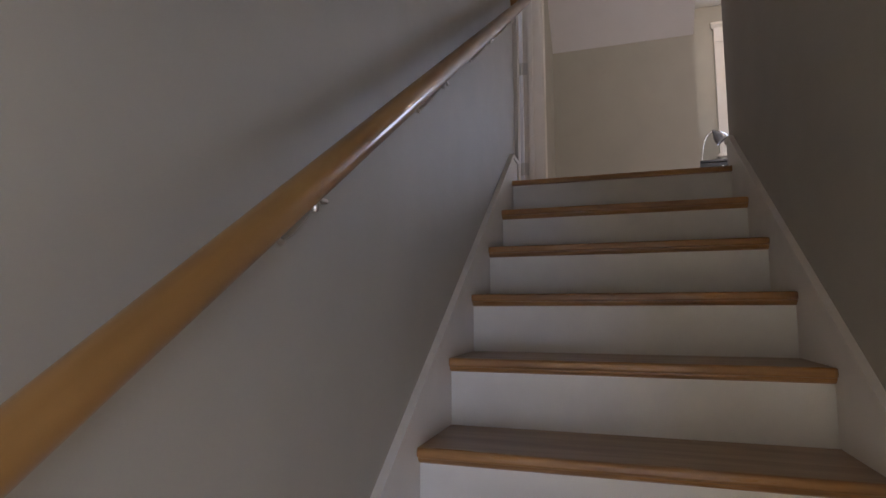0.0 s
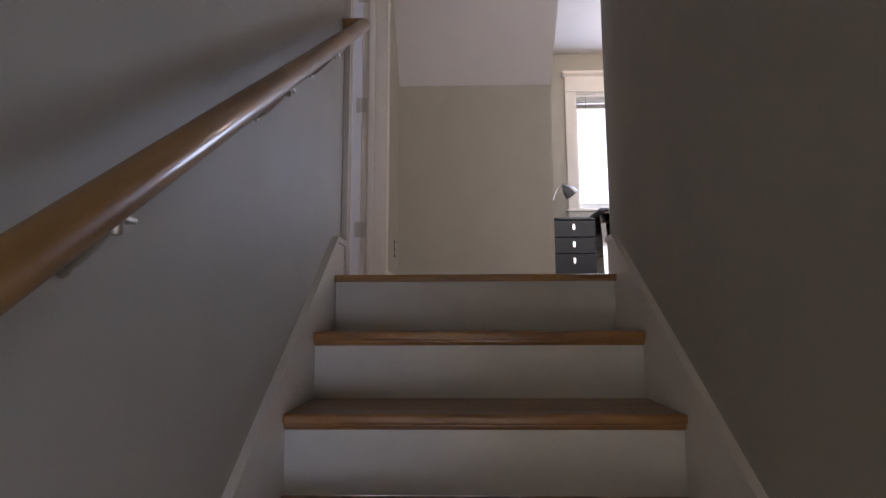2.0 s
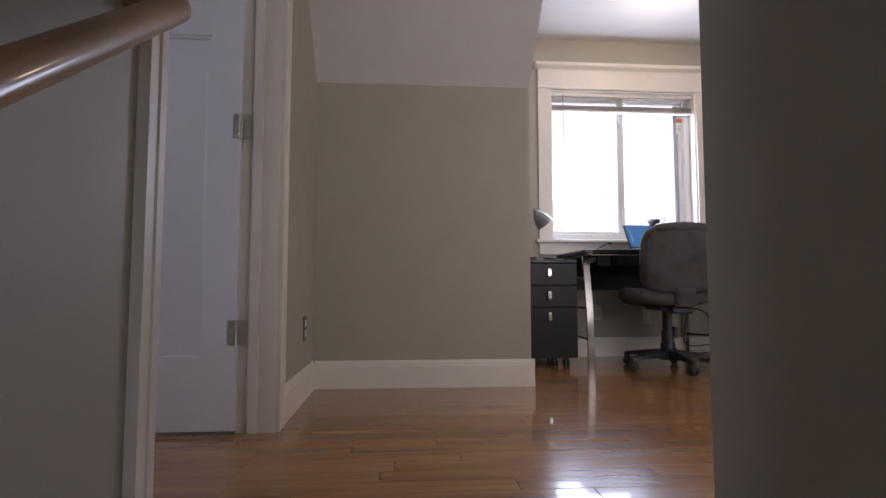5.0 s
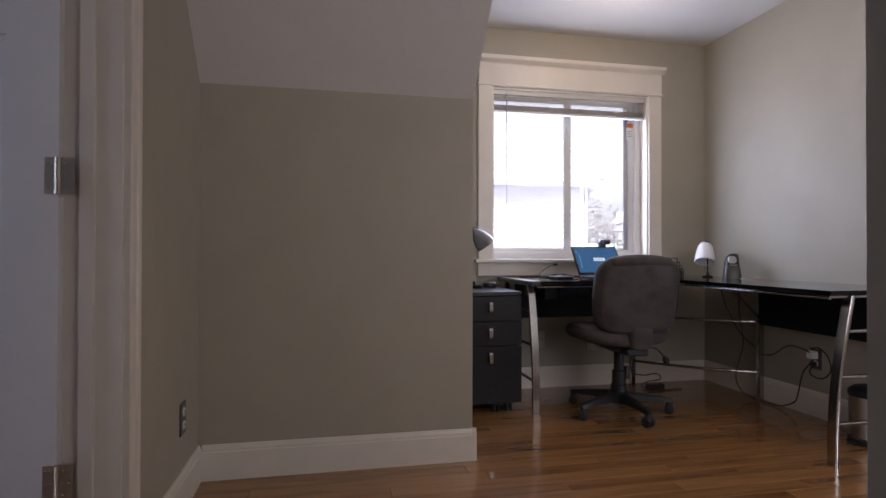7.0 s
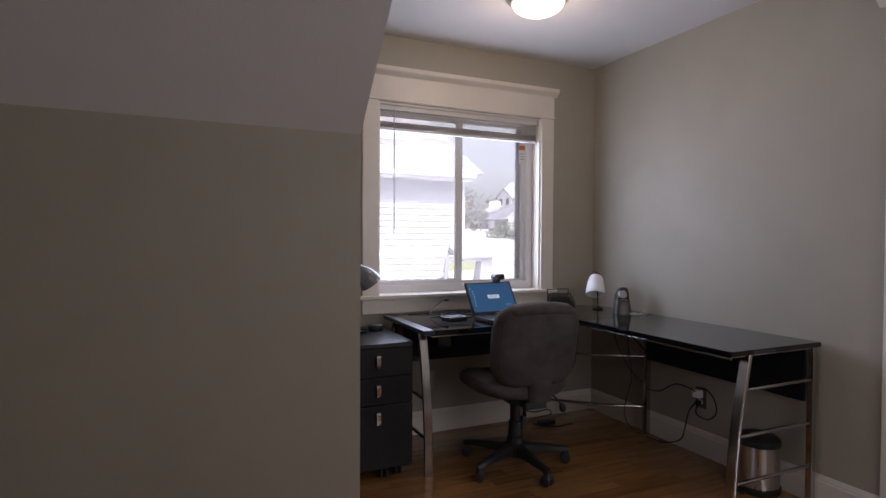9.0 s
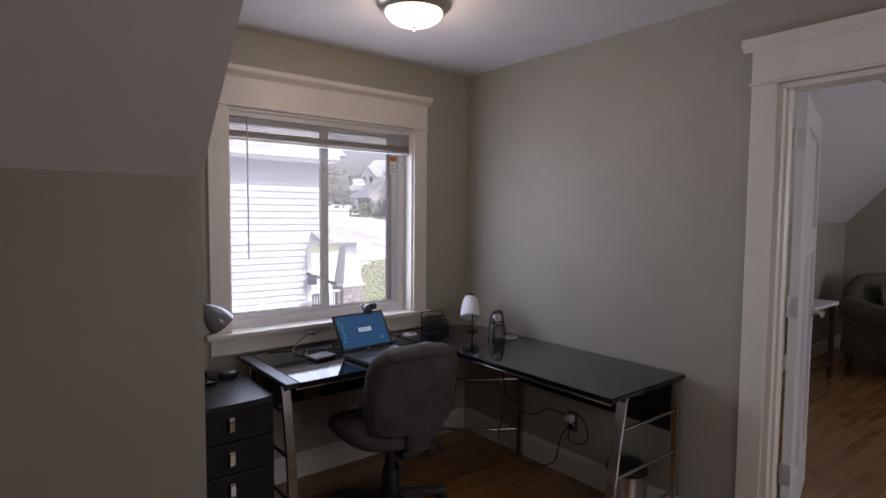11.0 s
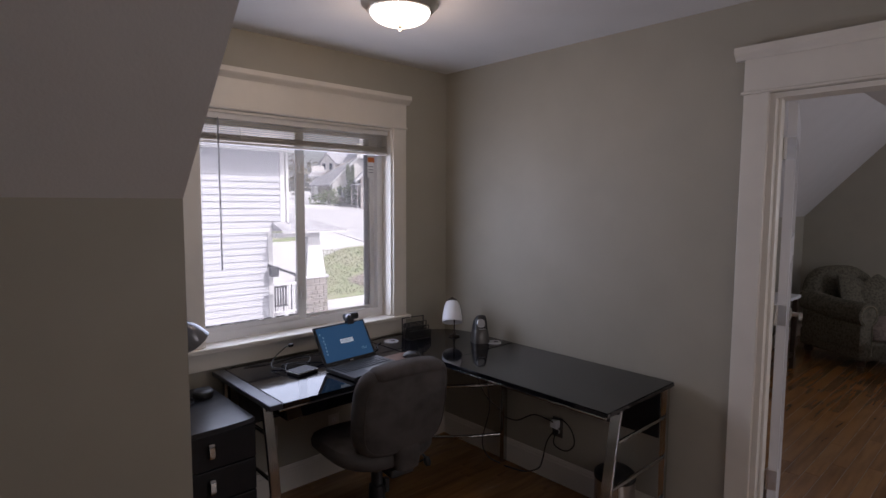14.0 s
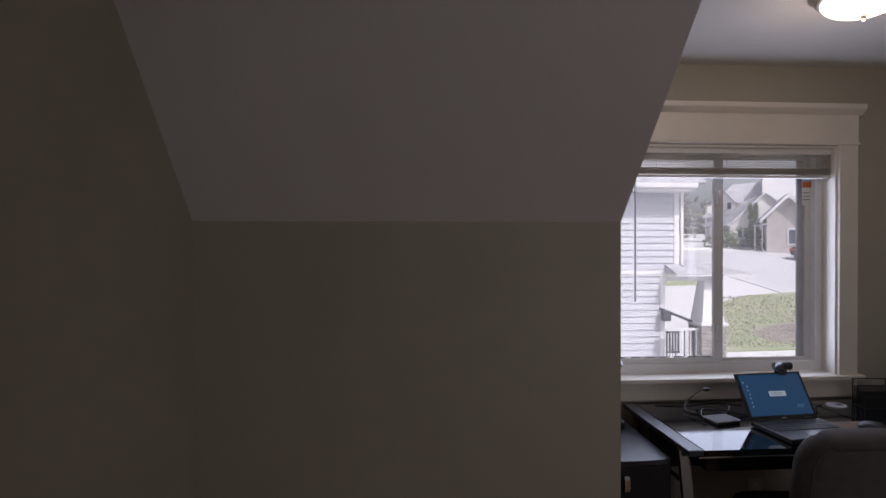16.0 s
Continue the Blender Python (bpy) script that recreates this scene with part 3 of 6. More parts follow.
def frame_2():
    o = tagged(new("door_frame_2"), "white painted craftsman door frame with nickel hinges", "door frame", kind="structure")
    x0, x1 = RIGHT_X, RIGHT_X + 0.12
    for y, s in ((DY1, 1), (DY0, -1)):
        a, b = sorted((y, y - 0.03 * s))
        part("jamb", boxes((x0 - 0.001, a, 0, x1 + 0.001, b, DZ)), trim_paint, o)
        a, b = sorted((y - 0.03 * s, y - 0.042 * s))
        part("stop", boxes((x0 + 0.035, a, 0, x0 + 0.075, b, DZ - 0.02), bev=0.002), trim_paint, o)
        for xa, xb in ((x0 - 0.02, x0), (x1, x1 + 0.02)):
            a, b = sorted((y - 0.008 * s, y + 0.09 * s))
            part("casing", boxes((xa, a, 0, xb, b, DZ + 0.004), bev=0.003), trim_paint, o)
    part("head_jamb", boxes((x0, DY0, DZ - 0.02, x1, DY1, DZ)), trim_paint, o)
    part("head_fillet", boxes((x0 - 0.028, DY0 - 0.1, DZ + 0.004, x0, DY1 + 0.1, DZ + 0.016), bev=0.004), trim_paint, o)
    part("head_casing", boxes((x0 - 0.022, DY0 - 0.09, DZ + 0.016, x0, DY1 + 0.09, 2.212), bev=0.002), trim_paint, o)
    cap = [(x0, 2.212), (x0 - 0.024, 2.212), (x0 - 0.03, 2.221), (x0 - 0.045, 2.233), (x0 - 0.05, 2.24), (x0 - 0.05, 2.263), (x0, 2.263)]
    part("head_cap", prismed(cap, "y", DY0 - 0.125, DY1 + 0.125), trim_paint, o)
    for z in (0.37, 1.12, 1.845):
        hinge(o, Matrix.Translation((x1 + 0.003, DY1 - 0.031, z)) @ Matrix.Rotation(radians(180), 4, "Z"))


frame_2()


# ---- handrail ----
def handrail():
    r = thing("handrail", "round oak handrail on satin nickel wall brackets", "handrail", at=(LX, 2.6, 0.87))
    off = Vector((LX, 2.6, 0.87))

    def z_at(y):
        return 0.974 + (y - 2.733) * 0.69
    x = -0.508
    pts = [Vector((x, -1.2, z_at(-1.2))), Vector((x, 2.73, z_at(2.73))), Vector((x, 2.768, z_at(2.768))), Vector((x - 0.008, 2.783, z_at(2.783))), Vector((x - 0.025, 2.79, z_at(2.79))), Vector((LX + 0.001, 2.79, z_at(2.79)))]
    part("rail", tubed([p - off for p in pts], 0.0248, 20), rail_oak, r, "glossy round oak rail", smooth=True)
    for y in (-0.55, 0.05, 0.665, 1.285, 1.85, 2.285):
        z = z_at(y)
        o = Vector((LX, y, z)) - off
        bm = bmesh.new()
        tube(bm, [o + Vector((0.002, 0.044, -0.073)), o + Vector((0.02, 0.039, -0.067)), o + Vector((0.05, 0.022, -0.052)), o + Vector((0.078, 0.004, -0.036)), o + Vector((0.087, 0.0, -0.027))], [0.007, 0.0065, 0.0055, 0.005, 0.0055], 12)
        b = part("bracket", bm, nickel, r, "satin nickel bracket", smooth=True)
        part("rosette", lathed([(0.0, 0.007), (0.008, 0.006), (0.011, 0.004), (0.0125, 0.0)], seg=20, m=Matrix.Translation(o + Vector((0.0005, 0.044, -0.075))) @ Matrix.Rotation(radians(90), 4, "Y")), nickel, b, smooth=True)
        part("saddle", boxes((o.x + 0.077, o.y - 0.022, o.z - 0.031, o.x + 0.097, o.y + 0.022, o.z - 0.024), bev=0.002), nickel, b)
        part("screw_head", lathed([(0.0, -0.046), (0.005, -0.045), (0.007, -0.041), (0.007, -0.028)], (o.x + 0.087, o.y, o.z), 12), nickel, b, smooth=True)


handrail()


# ---- outlets ----
def outlet(name, m, dark, label, plugs=False):
    o = new(name)
    o.matrix_world = m
    tagged(o, label, "outlet")
    steel = material("plate_bronze", (0.11, 0.1, 0.085), 0.4, 0.4) if dark else material("plate_white", (0.62, 0.58, 0.52), 0.4)
    white = material("receptacle_white", (0.75, 0.73, 0.7), 0.35)
    slot = material("slot_black", (0.02, 0.02, 0.02), 0.6)
    bm = bmesh.new()
    box(bm, -0.036, -0.006, -0.058, 0.036, 0.0, 0.058, bev=0.003)
    part("cover_plate", bm, steel, o)
    for z in (-0.024, 0.024):
        bm = bmesh.new()
        lathe(bm, [(0.0, 0.004), (0.014, 0.004), (0.0165, 0.002), (0.017, 0.0)], seg=20, m=Matrix.Translation((0, -0.0055, z)) @ Matrix.Rotation(radians(90), 4, "X"))
        rc = part("receptacle", bm, white, o)
        part("slot", boxes((-0.007, -0.0102, z - 0.002, -0.0055, -0.0094, z + 0.007), (0.0055, -0.0102, z - 0.002, 0.007, -0.0094, z + 0.006), (-0.002, -0.0102, z - 0.01, 0.002, -0.0094, z - 0.006)), slot, rc)
    return o


outlet("wall_outlet", pose(LX2, 4.497, 0.327, 0, 0, 90), True, "duplex outlet with a dark bronze plate and white sockets")
outlet("wall_outlet", pose(RIGHT_X, 5.006, 0.325, 0, 0, -90), True, "duplex outlet with a dark plate, plugs and cords behind the desk")
outlet("wall_outlet", pose(1.37, WIN_Y, 0.33, 0, 0, 0), False, "duplex outlet with a pale plate under the desk")
outlet("wall_outlet", pose(1.76, WIN_Y, 0.30, 0, 0, 0), False, "duplex outlet with a pale plate under the desk")


# ---- ceiling light ----
def ceiling_light():
    c = thing("ceiling_light", "lit flush ceiling light with a nickel ring and frosted bowl", "ceiling light", at=(1.60, 5.12, CEIL))
    part("ring", lathed([(0.05, 0), (0.16, 0), (0.166, -0.004), (0.166, -0.012), (0.158, -0.018), (0.15, -0.024), (0.146, -0.034), (0.139, -0.04), (0.13, -0.04), (0.128, -0.02), (0.05, -0.01)], seg=48), nickel, c, "brushed nickel stepped ring", smooth=True)
    prof = [(0.131 * math.cos(a), -0.036 - 0.062 * math.sin(a)) for a in [i * math.pi / 2 / 10 for i in range(11)]]
    part("bowl", lathed(prof, seg=48), glow("lit_bowl", (1.0, 0.93, 0.82), 3.0), c, "frosted white glass bowl, lit", smooth=True)
    part("finial", lathed([(0.0, -0.094), (0.016, -0.095), (0.017, -0.1), (0.008, -0.103), (0.007, -0.108), (0.01, -0.112), (0.006, -0.118), (0, -0.12)], seg=20), nickel, c, smooth=True)


ceiling_light()
lamp("ceiling_bulb", "POINT", pose(1.60, 5.12, CEIL - 0.17), 3.6, (1.0, 0.76, 0.52), 0.08)

# ---- furniture materials ----
black_satin = material("black_satin", (0.010, 0.010, 0.013), 0.36, vary=0.2, scale=30, bump=0.02, spec=0.35)
black_glass = material("black_glass", (0.005, 0.005, 0.007), 0.045, vary=0.1, coat=0.25, spec=0.5)
black_plastic = material("black_plastic", (0.018, 0.018, 0.019), 0.42, vary=0.15, bump=0.05, bump_scale=200)
rubber = material("rubber", (0.022, 0.021, 0.02), 0.6, vary=0.1)
suede = material("suede", (0.092, 0.082, 0.077), 0.9, vary=0.3, scale=9, bump=0.25, bump_scale=220, spec=0.2)
seam = material("suede_seam", (0.065, 0.054, 0.048), 0.9, vary=0.1)
steel = material("steel_brushed", (0.56, 0.54, 0.52), 0.28, 1.0, vary=0.06, scale=60, stretch=(1, 1, 0.05))
white_glass = material("white_shade", (0.82, 0.82, 0.84), 0.3, vary=0.01)
grey_metal = material("lamp_grey", (0.22, 0.22, 0.235), 0.24, 0.7, vary=0.05)
cord_black = material("cord_black", (0.012, 0.012, 0.012), 0.5)
TABLE = 0.765


# ---- corner desk ----
def flat_bar(bm, pts, wide, thin, axis):
    """A flat bar along points, its broad side along the given axis."""
    pts = [Vector(p) for p in pts]
    ax = Vector(axis)
    rings = []
    for i, p in enumerate(pts):
        d = (pts[min(i + 1, len(pts) - 1)] - pts[max(i - 1, 0)]).normalized()
        n = d.cross(ax).normalized()
        rings.append([bm.verts.new(p + ax * wide / 2 * a + n * thin / 2 * b) for a, b in ((-1, -0.7), (-0.9, -1), (0.9, -1), (1, -0.7), (1, 0.7), (0.9, 1), (-0.9, 1), (-1, 0.7))])
    for a, b in zip(rings, rings[1:]):
        for k in range(8):
            bm.faces.new((a[k], a[(k + 1) % 8], b[(k + 1) % 8], b[k]))
    bm.faces.new(rings[0][::-1])
    bm.faces.new(rings[-1])


def end_frame(desk, to_world):
    """The chrome end of the desk: u runs from the front to the back, v is its plane."""
    bm = bmesh.new()
    front = [to_world(u, 0, z) for u, z in ((0.125, 0.742), (0.108, 0.66), (0.085, 0.55), (0.062, 0.42), (0.045, 0.28), (0.036, 0.14), (0.035, 0.0))]
    across = (to_world(0, 1, 0) - to_world(0, 0, 0)).normalized()
    flat_bar(bm, front, 0.046, 0.02, across)
    part("front_leg", bm, chrome, desk, "curved flat chrome leg", smooth=True)
    bm = bmesh.new()
    flat_bar(bm, [to_world(0.57, 0, 0.742), to_world(0.57, 0, 0)], 0.03, 0.03, across)
    part("back_leg", bm, chrome, desk, "straight chrome leg")
    for z, u in ((0.585, 0.092), (0.385, 0.058), (0.182, 0.04)):
        part("crossbar", tubed([to_world(u, 0, z), to_world(0.575, 0, z)], 0.009, 10), chrome, desk, "chrome crossbar", smooth=True)
    bm = bmesh.new()
    flat_bar(bm, [to_world(0.01, 0, 0.737), to_world(0.6, 0, 0.737)], 0.02, 0.012, across)
    part("end_rail", bm, chrome, desk)
    bm = bmesh.new()
    box(bm, -0.012, -0.018, -0.02, 0.012, 0.018, 0.02, bev=0.003)
    ob = part("leg_block", bm, black_plastic, desk)
    ob.matrix_basis = Matrix.Translation(to_world(0.122, 0, 0.715))


def desk():
    d = thing("corner_desk", "black glass corner desk with chrome legs against the walls", "desk")
    x0, x1, y0, y1 = 1.055, 1.985, 5.295, 5.935
    rx0, rx1, ry0, ry1 = 2.03, 2.624, 4.325, 5.318
    th = 0.022

    def top(name, poly, label):
        bm = prismed(poly, "z", TABLE - th, TABLE)
        bmesh.ops.bevel(bm, geom=[e for e in bm.edges], offset=0.004, segments=2, affect="EDGES")
        return part(name, bm, black_glass, d, label)
    t1 = top("desktop", [(x0 + 0.062, y0), (x1, y0), (x1, y1), (x0 + 0.062, y1)], "glossy black glass top")
    bm = bmesh.new()
    box(bm, x0, y0, TABLE - th, x0 + 0.061, y1, TABLE + 0.002, bev=0.005)
    part("edge_strip", bm, material("edge_strip_satin", (0.05, 0.052, 0.06), 0.3, 0.5), d, "satin black metal edge strip")
    top("desktop", [(rx0, ry0), (rx1, ry0), (rx1, ry1), (rx0, ry1)], "glossy black glass top")
    arc = [(rx1 - 0.25 + 0.25 * math.sin(a), y1 - 0.25 + 0.25 * math.cos(a)) for a in [i * math.pi / 2 / 8 for i in range(9)]]
    top("desktop", [(x1 + 0.002, y0 + 0.005), (rx0, ry1 + 0.002), (rx1, ry1 + 0.002)] + arc[::-1] + [(x1 + 0.002, y1)], "glossy black glass corner top")
    # chrome rails under the front edges
    for a, b in (((x0 + 0.05, y0 + 0.022), (x1, y0 + 0.022)), ((rx0 + 0.022, ry0 + 0.02), (rx0 + 0.022, ry1)), ((x1, y0 + 0.03), (rx0 + 0.03, ry1))):
        part("front_rail", tubed([(a[0], a[1], 0.732), (b[0], b[1], 0.734)], 0.007, 10), chrome, d, "chrome rail", smooth=True)
    end_frame(d, lambda u, v, z: Vector((x0 + 0.055 + v, y0 + 0.03 + u, z)))
    end_frame(d, lambda u, v, z: Vector((rx0 + 0.02 + u, ry0 + 0.04 + v, z)))
    # posts at the corner with a brace and two bowed rods
    posts = [(2.045, 5.915), (2.622, 5.385)]
    for px, py in posts:
        bm = bmesh.new()
        flat_bar(bm, [(px, py, 0.742), (px, py, 0)], 0.032, 0.032, (1, 0, 0))
        part("post", bm, chrome, d, "square chrome post")
    part("brace", tubed([(2.622, 5.37, 0.5), (2.33, 5.33, 0.738)], 0.008, 8), chrome, d, "chrome brace", smooth=True)
    part("brace", tubed([(2.06, 5.9, 0.5), (2.03, 5.6, 0.738)], 0.008, 8), chrome, d, "chrome brace", smooth=True)
    for z in (0.49, 0.17):
        pts = curve_pts([(2.045, 5.9, z), (2.2, 5.72, z), (2.42, 5.52, z), (2.622, 5.4, z)], 6)
        part("bowed_rod", tubed(pts, 0.009, 10), chrome, d, "bowed chrome rod", smooth=True)
    # black modesty panels
    part("modesty_panel", boxes((x0 + 0.08, 5.80, 0.50, 2.03, 5.812, 0.738), bev=0.001), black_satin, d, "black modesty panel")
    part("modesty_panel", boxes((2.598, ry0 + 0.06, 0.478, 2.61, 5.37, 0.738), bev=0.001), black_satin, d, "black modesty panel")
    part("tray", boxes((1.16, y0 + 0.06, 0.66, 1.36, y0 + 0.4, 0.742), (1.362, y0 + 0.06, 0.66, 1.95, y0 + 0.07, 0.742), bev=0.002), black_glass, d, "glossy black under-desk tray")
    # cable grommets
    for gx, gy in ((2.085, 5.825), (2.535, 5.395)):
        g = part("grommet", lathed([(0.0, 0.0004), (0.026, 0.0006), (0.03, 0.004), (0.042, 0.004), (0.045, 0)], (gx, gy, TABLE), 28), material("grommet_grey", (0.42, 0.42, 0.43), 0.4), d, "grey cable grommet", smooth=True)
        part("hole", lathed([(0, 0.005), (0.012, 0.005), (0.013, 0.0042)], (gx + 0.012, gy - 0.004, TABLE), 16), cord_black, g)


desk()


# ---- drawer cabinet ----
def cabinet():
    c = thing("drawer_cabinet", "black three-drawer pedestal on castors beside the desk", "cabinet", at=(0.845, 5.66, 0))
    hw, yf, yb = 0.187, -0.275, 0.265
    bm = bmesh.new()
    box(bm, -hw, yf + 0.02, 0.062, hw, yb, 0.682, bev=0.003)
    part("body", bm, black_satin, c)
    bm = bmesh.new()
    # top with a slightly bowed front edge
    poly = [(-hw - 0.004, yb), (hw + 0.004, yb), (hw + 0.004, yf + 0.01)] + [(hw * math.cos(a) * 1.02, yf + 0.01 - 0.022 * math.sin(a)) for a in [math.pi * i / 10 for i in range(1, 10)]] + [(-hw - 0.004, yf + 0.01)]
    prism(bm, poly, "z", 0.684, 0.703)
    bmesh.ops.bevel(bm, geom=list(bm.edges), offset=0.003, segments=2, affect="EDGES")
    part("top", bm, material("cabinet_top", (0.02, 0.021, 0.025), 0.3, vary=0.15), c, "satin black cabinet top")
    for z0, z1 in ((0.535, 0.678), (0.395, 0.53), (0.068, 0.39)):
        bm = bmesh.new()
        box(bm, -hw, yf, z0, hw, yf + 0.019, z1, bev=0.003)
        dr = part("drawer", bm, black_satin, c, "black drawer front")
        zc = z1 - 0.062 if z1 > 0.5 else z1 - 0.06
        bm = bmesh.new()
        flat_bar(bm, [(0, yf + 0.001, zc + 0.027), (0, yf - 0.014, zc + 0.027), (0, yf - 0.021, zc + 0.018), (0, yf - 0.022, zc - 0.02), (0, yf - 0.016, zc - 0.03), (0, yf + 0.001, zc - 0.03)], 0.022, 0.004, (1, 0, 0))
        part("handle", bm, chrome, dr, "chrome strap handle")
    for x, y in ((-0.13, -0.2), (0.13, -0.2), (-0.13, 0.2), (0.13, 0.2), (0.05, -0.21)):
        cs = part("castor", boxes((x - 0.012, y - 0.012, 0.045, x + 0.012, y + 0.012, 0.062)), black_plastic, c)
        for dx in (-0.012, 0.012):
            part("wheel", lathed([(0, -0.008), (0.018, -0.008), (0.024, -0.004), (0.024, 0.004), (0.018, 0.008), (0, 0.008)], seg=20, m=Matrix.Translation((x + dx, y, 0.024)) @ Matrix.Rotation(radians(90), 4, "Y")), rubber, cs, smooth=True)


cabinet()


# ---- office chair ----
def cushion(rings, seg=32):
    """Loft of superellipse rings: (centre, half a, half b, axis a, axis b, power)."""
    bm = bmesh.new()
    rows = []
    for c, a, b, ua, ub, pw in rings:
        c, ua, ub = Vector(c), Vector(ua), Vector(ub)
        row = []
        for k in range(seg):
            t = 2 * math.pi * k / seg
            ct, st = math.cos(t), math.sin(t)
            row.append(bm.verts.new(c + ua * a * math.copysign(abs(ct) ** (2 / pw), ct) + ub * b * math.copysign(abs(st) ** (2 / pw), st)))
        rows.append(row)
    for p, q in zip(rows, rows[1:]):
        for k in range(seg):
            bm.faces.new((p[k], p[(k + 1) % seg], q[(k + 1) % seg], q[k]))
    bm.faces.new(rows[0][::-1])
    bm.faces.new(rows[-1])
    return bm


def office_chair():
    c = thing("office_chair", "grey-brown suede office chair with black five-star base", "chair", at=(1.595, 5.30, 0), turn=-4)
    X, Y, Z = (1, 0, 0), (0, 1, 0), (0, 0, 1)
    # backrest: a padded shell leaning towards the room, its back to the stairs
    def lean(z):
        return -0.165 - (z - 0.5) * 0.16
    rings = []
    for f, s in ((0.0, 0.80), (0.012, 0.92), (0.03, 0.985), (0.06, 1.0), (0.085, 0.985), (0.105, 0.93), (0.118, 0.8)):
        rings.append(((0.005, f, 0), 0.24 * s, 0.212 * s, X, Z, 4.6))
    bm = cushion(rings, 40)
    for v in bm.verts:
        z = v.co.z
        v.co.x *= 1.0 - 0.04 * max(0, z / 0.22) ** 2 - 0.11 * max(0, -z / 0.22) ** 2
        v.co.y += 0.5 * (v.co.x - 0.015) ** 2
        v.co = Vector((v.co.x, v.co.y + lean(0.72 + z) - 0.08, 0.693 + z))
    part("backrest", bm, suede, c, "padded suede backrest", smooth=True)
    # top roll and piping of the backrest
    bm = cushion([((x, lean(0.91) - 0.03 + 0.5 * x * x, 0.888 - 0.5 * x * x), 0.062 * k, 0.03 * k, Y, Z, 2.6) for x, k in ((-0.172, 0.35), (-0.165, 0.7), (-0.145, 0.95), (-0.08, 1.0), (0.0, 1.02), (0.09, 1.0), (0.15, 0.95), (0.172, 0.7), (0.18, 0.35))], 18)
    part("top_roll", bm, suede, c, "padded roll over the back", smooth=True)
    pts = [(0.005 + 0.215 * math.copysign(abs(math.cos(t)) ** 0.45, math.cos(t)), 0, 0.188 * math.copysign(abs(math.sin(t)) ** 0.45, math.sin(t))) for t in [2 * math.pi * k / 40 for k in range(41)]]
    pts = [(x * (1.0 - 0.04 * max(0, z / 0.22) ** 2 - 0.11 * max(0, -z / 0.22) ** 2), lean(0.72 + z) - 0.07 + 0.5 * (x - 0.015) ** 2, 0.693 + z) for x, _, z in pts]
    part("piping", tubed(pts, 0.0045, 6), seam, c, smooth=True)
    # seat
    rings = []
    for z, s in ((0.405, 0.78), (0.415, 0.92), (0.435, 0.99), (0.462, 1.0), (0.485, 0.96), (0.5, 0.86), (0.507, 0.6)):
        rings.append(((-0.005, 0.035, z), 0.268 * s, 0.255 * s, X, Y, 3.0))
    bm = cushion(rings, 40)
    for v in bm.verts:
        v.co.z += 0.35 * v.co.x ** 2 - 0.12 * max(0, v.co.y - 0.1)
    part("seat", bm, suede, c, "padded suede seat", smooth=True)
    # covered upright between seat and back
    bm = cushion([((0.03, -0.165, 0.40), 0.045, 0.04, X, Y, 3), ((0.03, -0.20, 0.405), 0.06, 0.045, X, Y, 3), ((0.025, -0.215, 0.44), 0.068, 0.035, X, Y, 3), ((0.02, -0.225, 0.5), 0.066, 0.028, X, Y, 3), ((0.015, -0.23, 0.56), 0.062, 0.022, X, Y, 3)], 20)
    for v in bm.verts:
        v.co.y += 0.004 * math.sin(v.co.z * 190)
    part("upright", bm, suede, c, "gathered suede upright", smooth=True)
    bm = bmesh.new()
    box(bm, -0.1, -0.13, 0.375, 0.1, 0.12, 0.408, bev=0.01)
    box(bm, -0.045, -0.2, 0.36, 0.08, -0.1, 0.4, bev=0.01)
    part("mechanism", bm, black_plastic, c)
    part("lever", tubed(curve_pts([(0.1, -0.02, 0.385), (0.19, -0.05, 0.38), (0.235, -0.06, 0.345), (0.25, -0.065, 0.32)], 5), 0.006, 8), black_plastic, c, smooth=True)
    part("lever_knob", lathed([(0, 0), (0.014, 0.006), (0.019, 0.02), (0.016, 0.04), (0.008, 0.052), (0, 0.054)], seg=14, m=Matrix.Translation((0.262, -0.068, 0.285)) @ Matrix.Rotation(radians(-18), 4, "Y")), black_plastic, c, smooth=True)
    part("gas_column", lathed([(0.0, 0.38), (0.028, 0.38), (0.028, 0.25), (0.037, 0.245), (0.039, 0.17), (0.044, 0.165), (0.046, 0.1), (0.0, 0.1)], seg=24), black_plastic, c, smooth=True)
    part("column_clip", boxes((0.03, -0.03, 0.2, 0.055, 0.0, 0.27), bev=0.004), black_plastic, c)
    part("hub", lathed([(0, 0.06), (0.05, 0.06), (0.06, 0.075), (0.06, 0.12), (0.05, 0.13), (0, 0.13)], seg=24), black_plastic, c, smooth=True)
    for a in (276, 348, 60, 132, 204):
        r = radians(a)
        d = Vector((math.cos(r), math.sin(r), 0))
        s = Vector((-d.y, d.x, 0))
        bm = bmesh.new()
        rows = []
        for t, hw, z0, z1 in ((0.045, 0.028, 0.07, 0.125), (0.15, 0.024, 0.075, 0.112), (0.25, 0.02, 0.072, 0.096), (0.29, 0.018, 0.066, 0.09), (0.305, 0.012, 0.068, 0.084)):
            rows.append([bm.verts.new(d * t + s * (hw * q) + Vector((0, 0, z))) for q, z in ((-1, z0), (1, z0), (1, z1 - 0.01), (0.6, z1), (-0.6, z1), (-1, z1 - 0.01))])
        for p, q in zip(rows, rows[1:]):
            for k in range(6):
                bm.faces.new((p[k], p[(k + 1) % 6], q[(k + 1) % 6], q[k]))
        bm.faces.new(rows[0][::-1])
        bm.faces.new(rows[-1])
        leg = part("star_leg", bm, black_plastic, c, smooth=True)
        e = d * 0.285
        w = Vector((0.5, 0.86, 0)) if a != 276 else Vector((0.9, 0.4, 0))
        w.normalize()
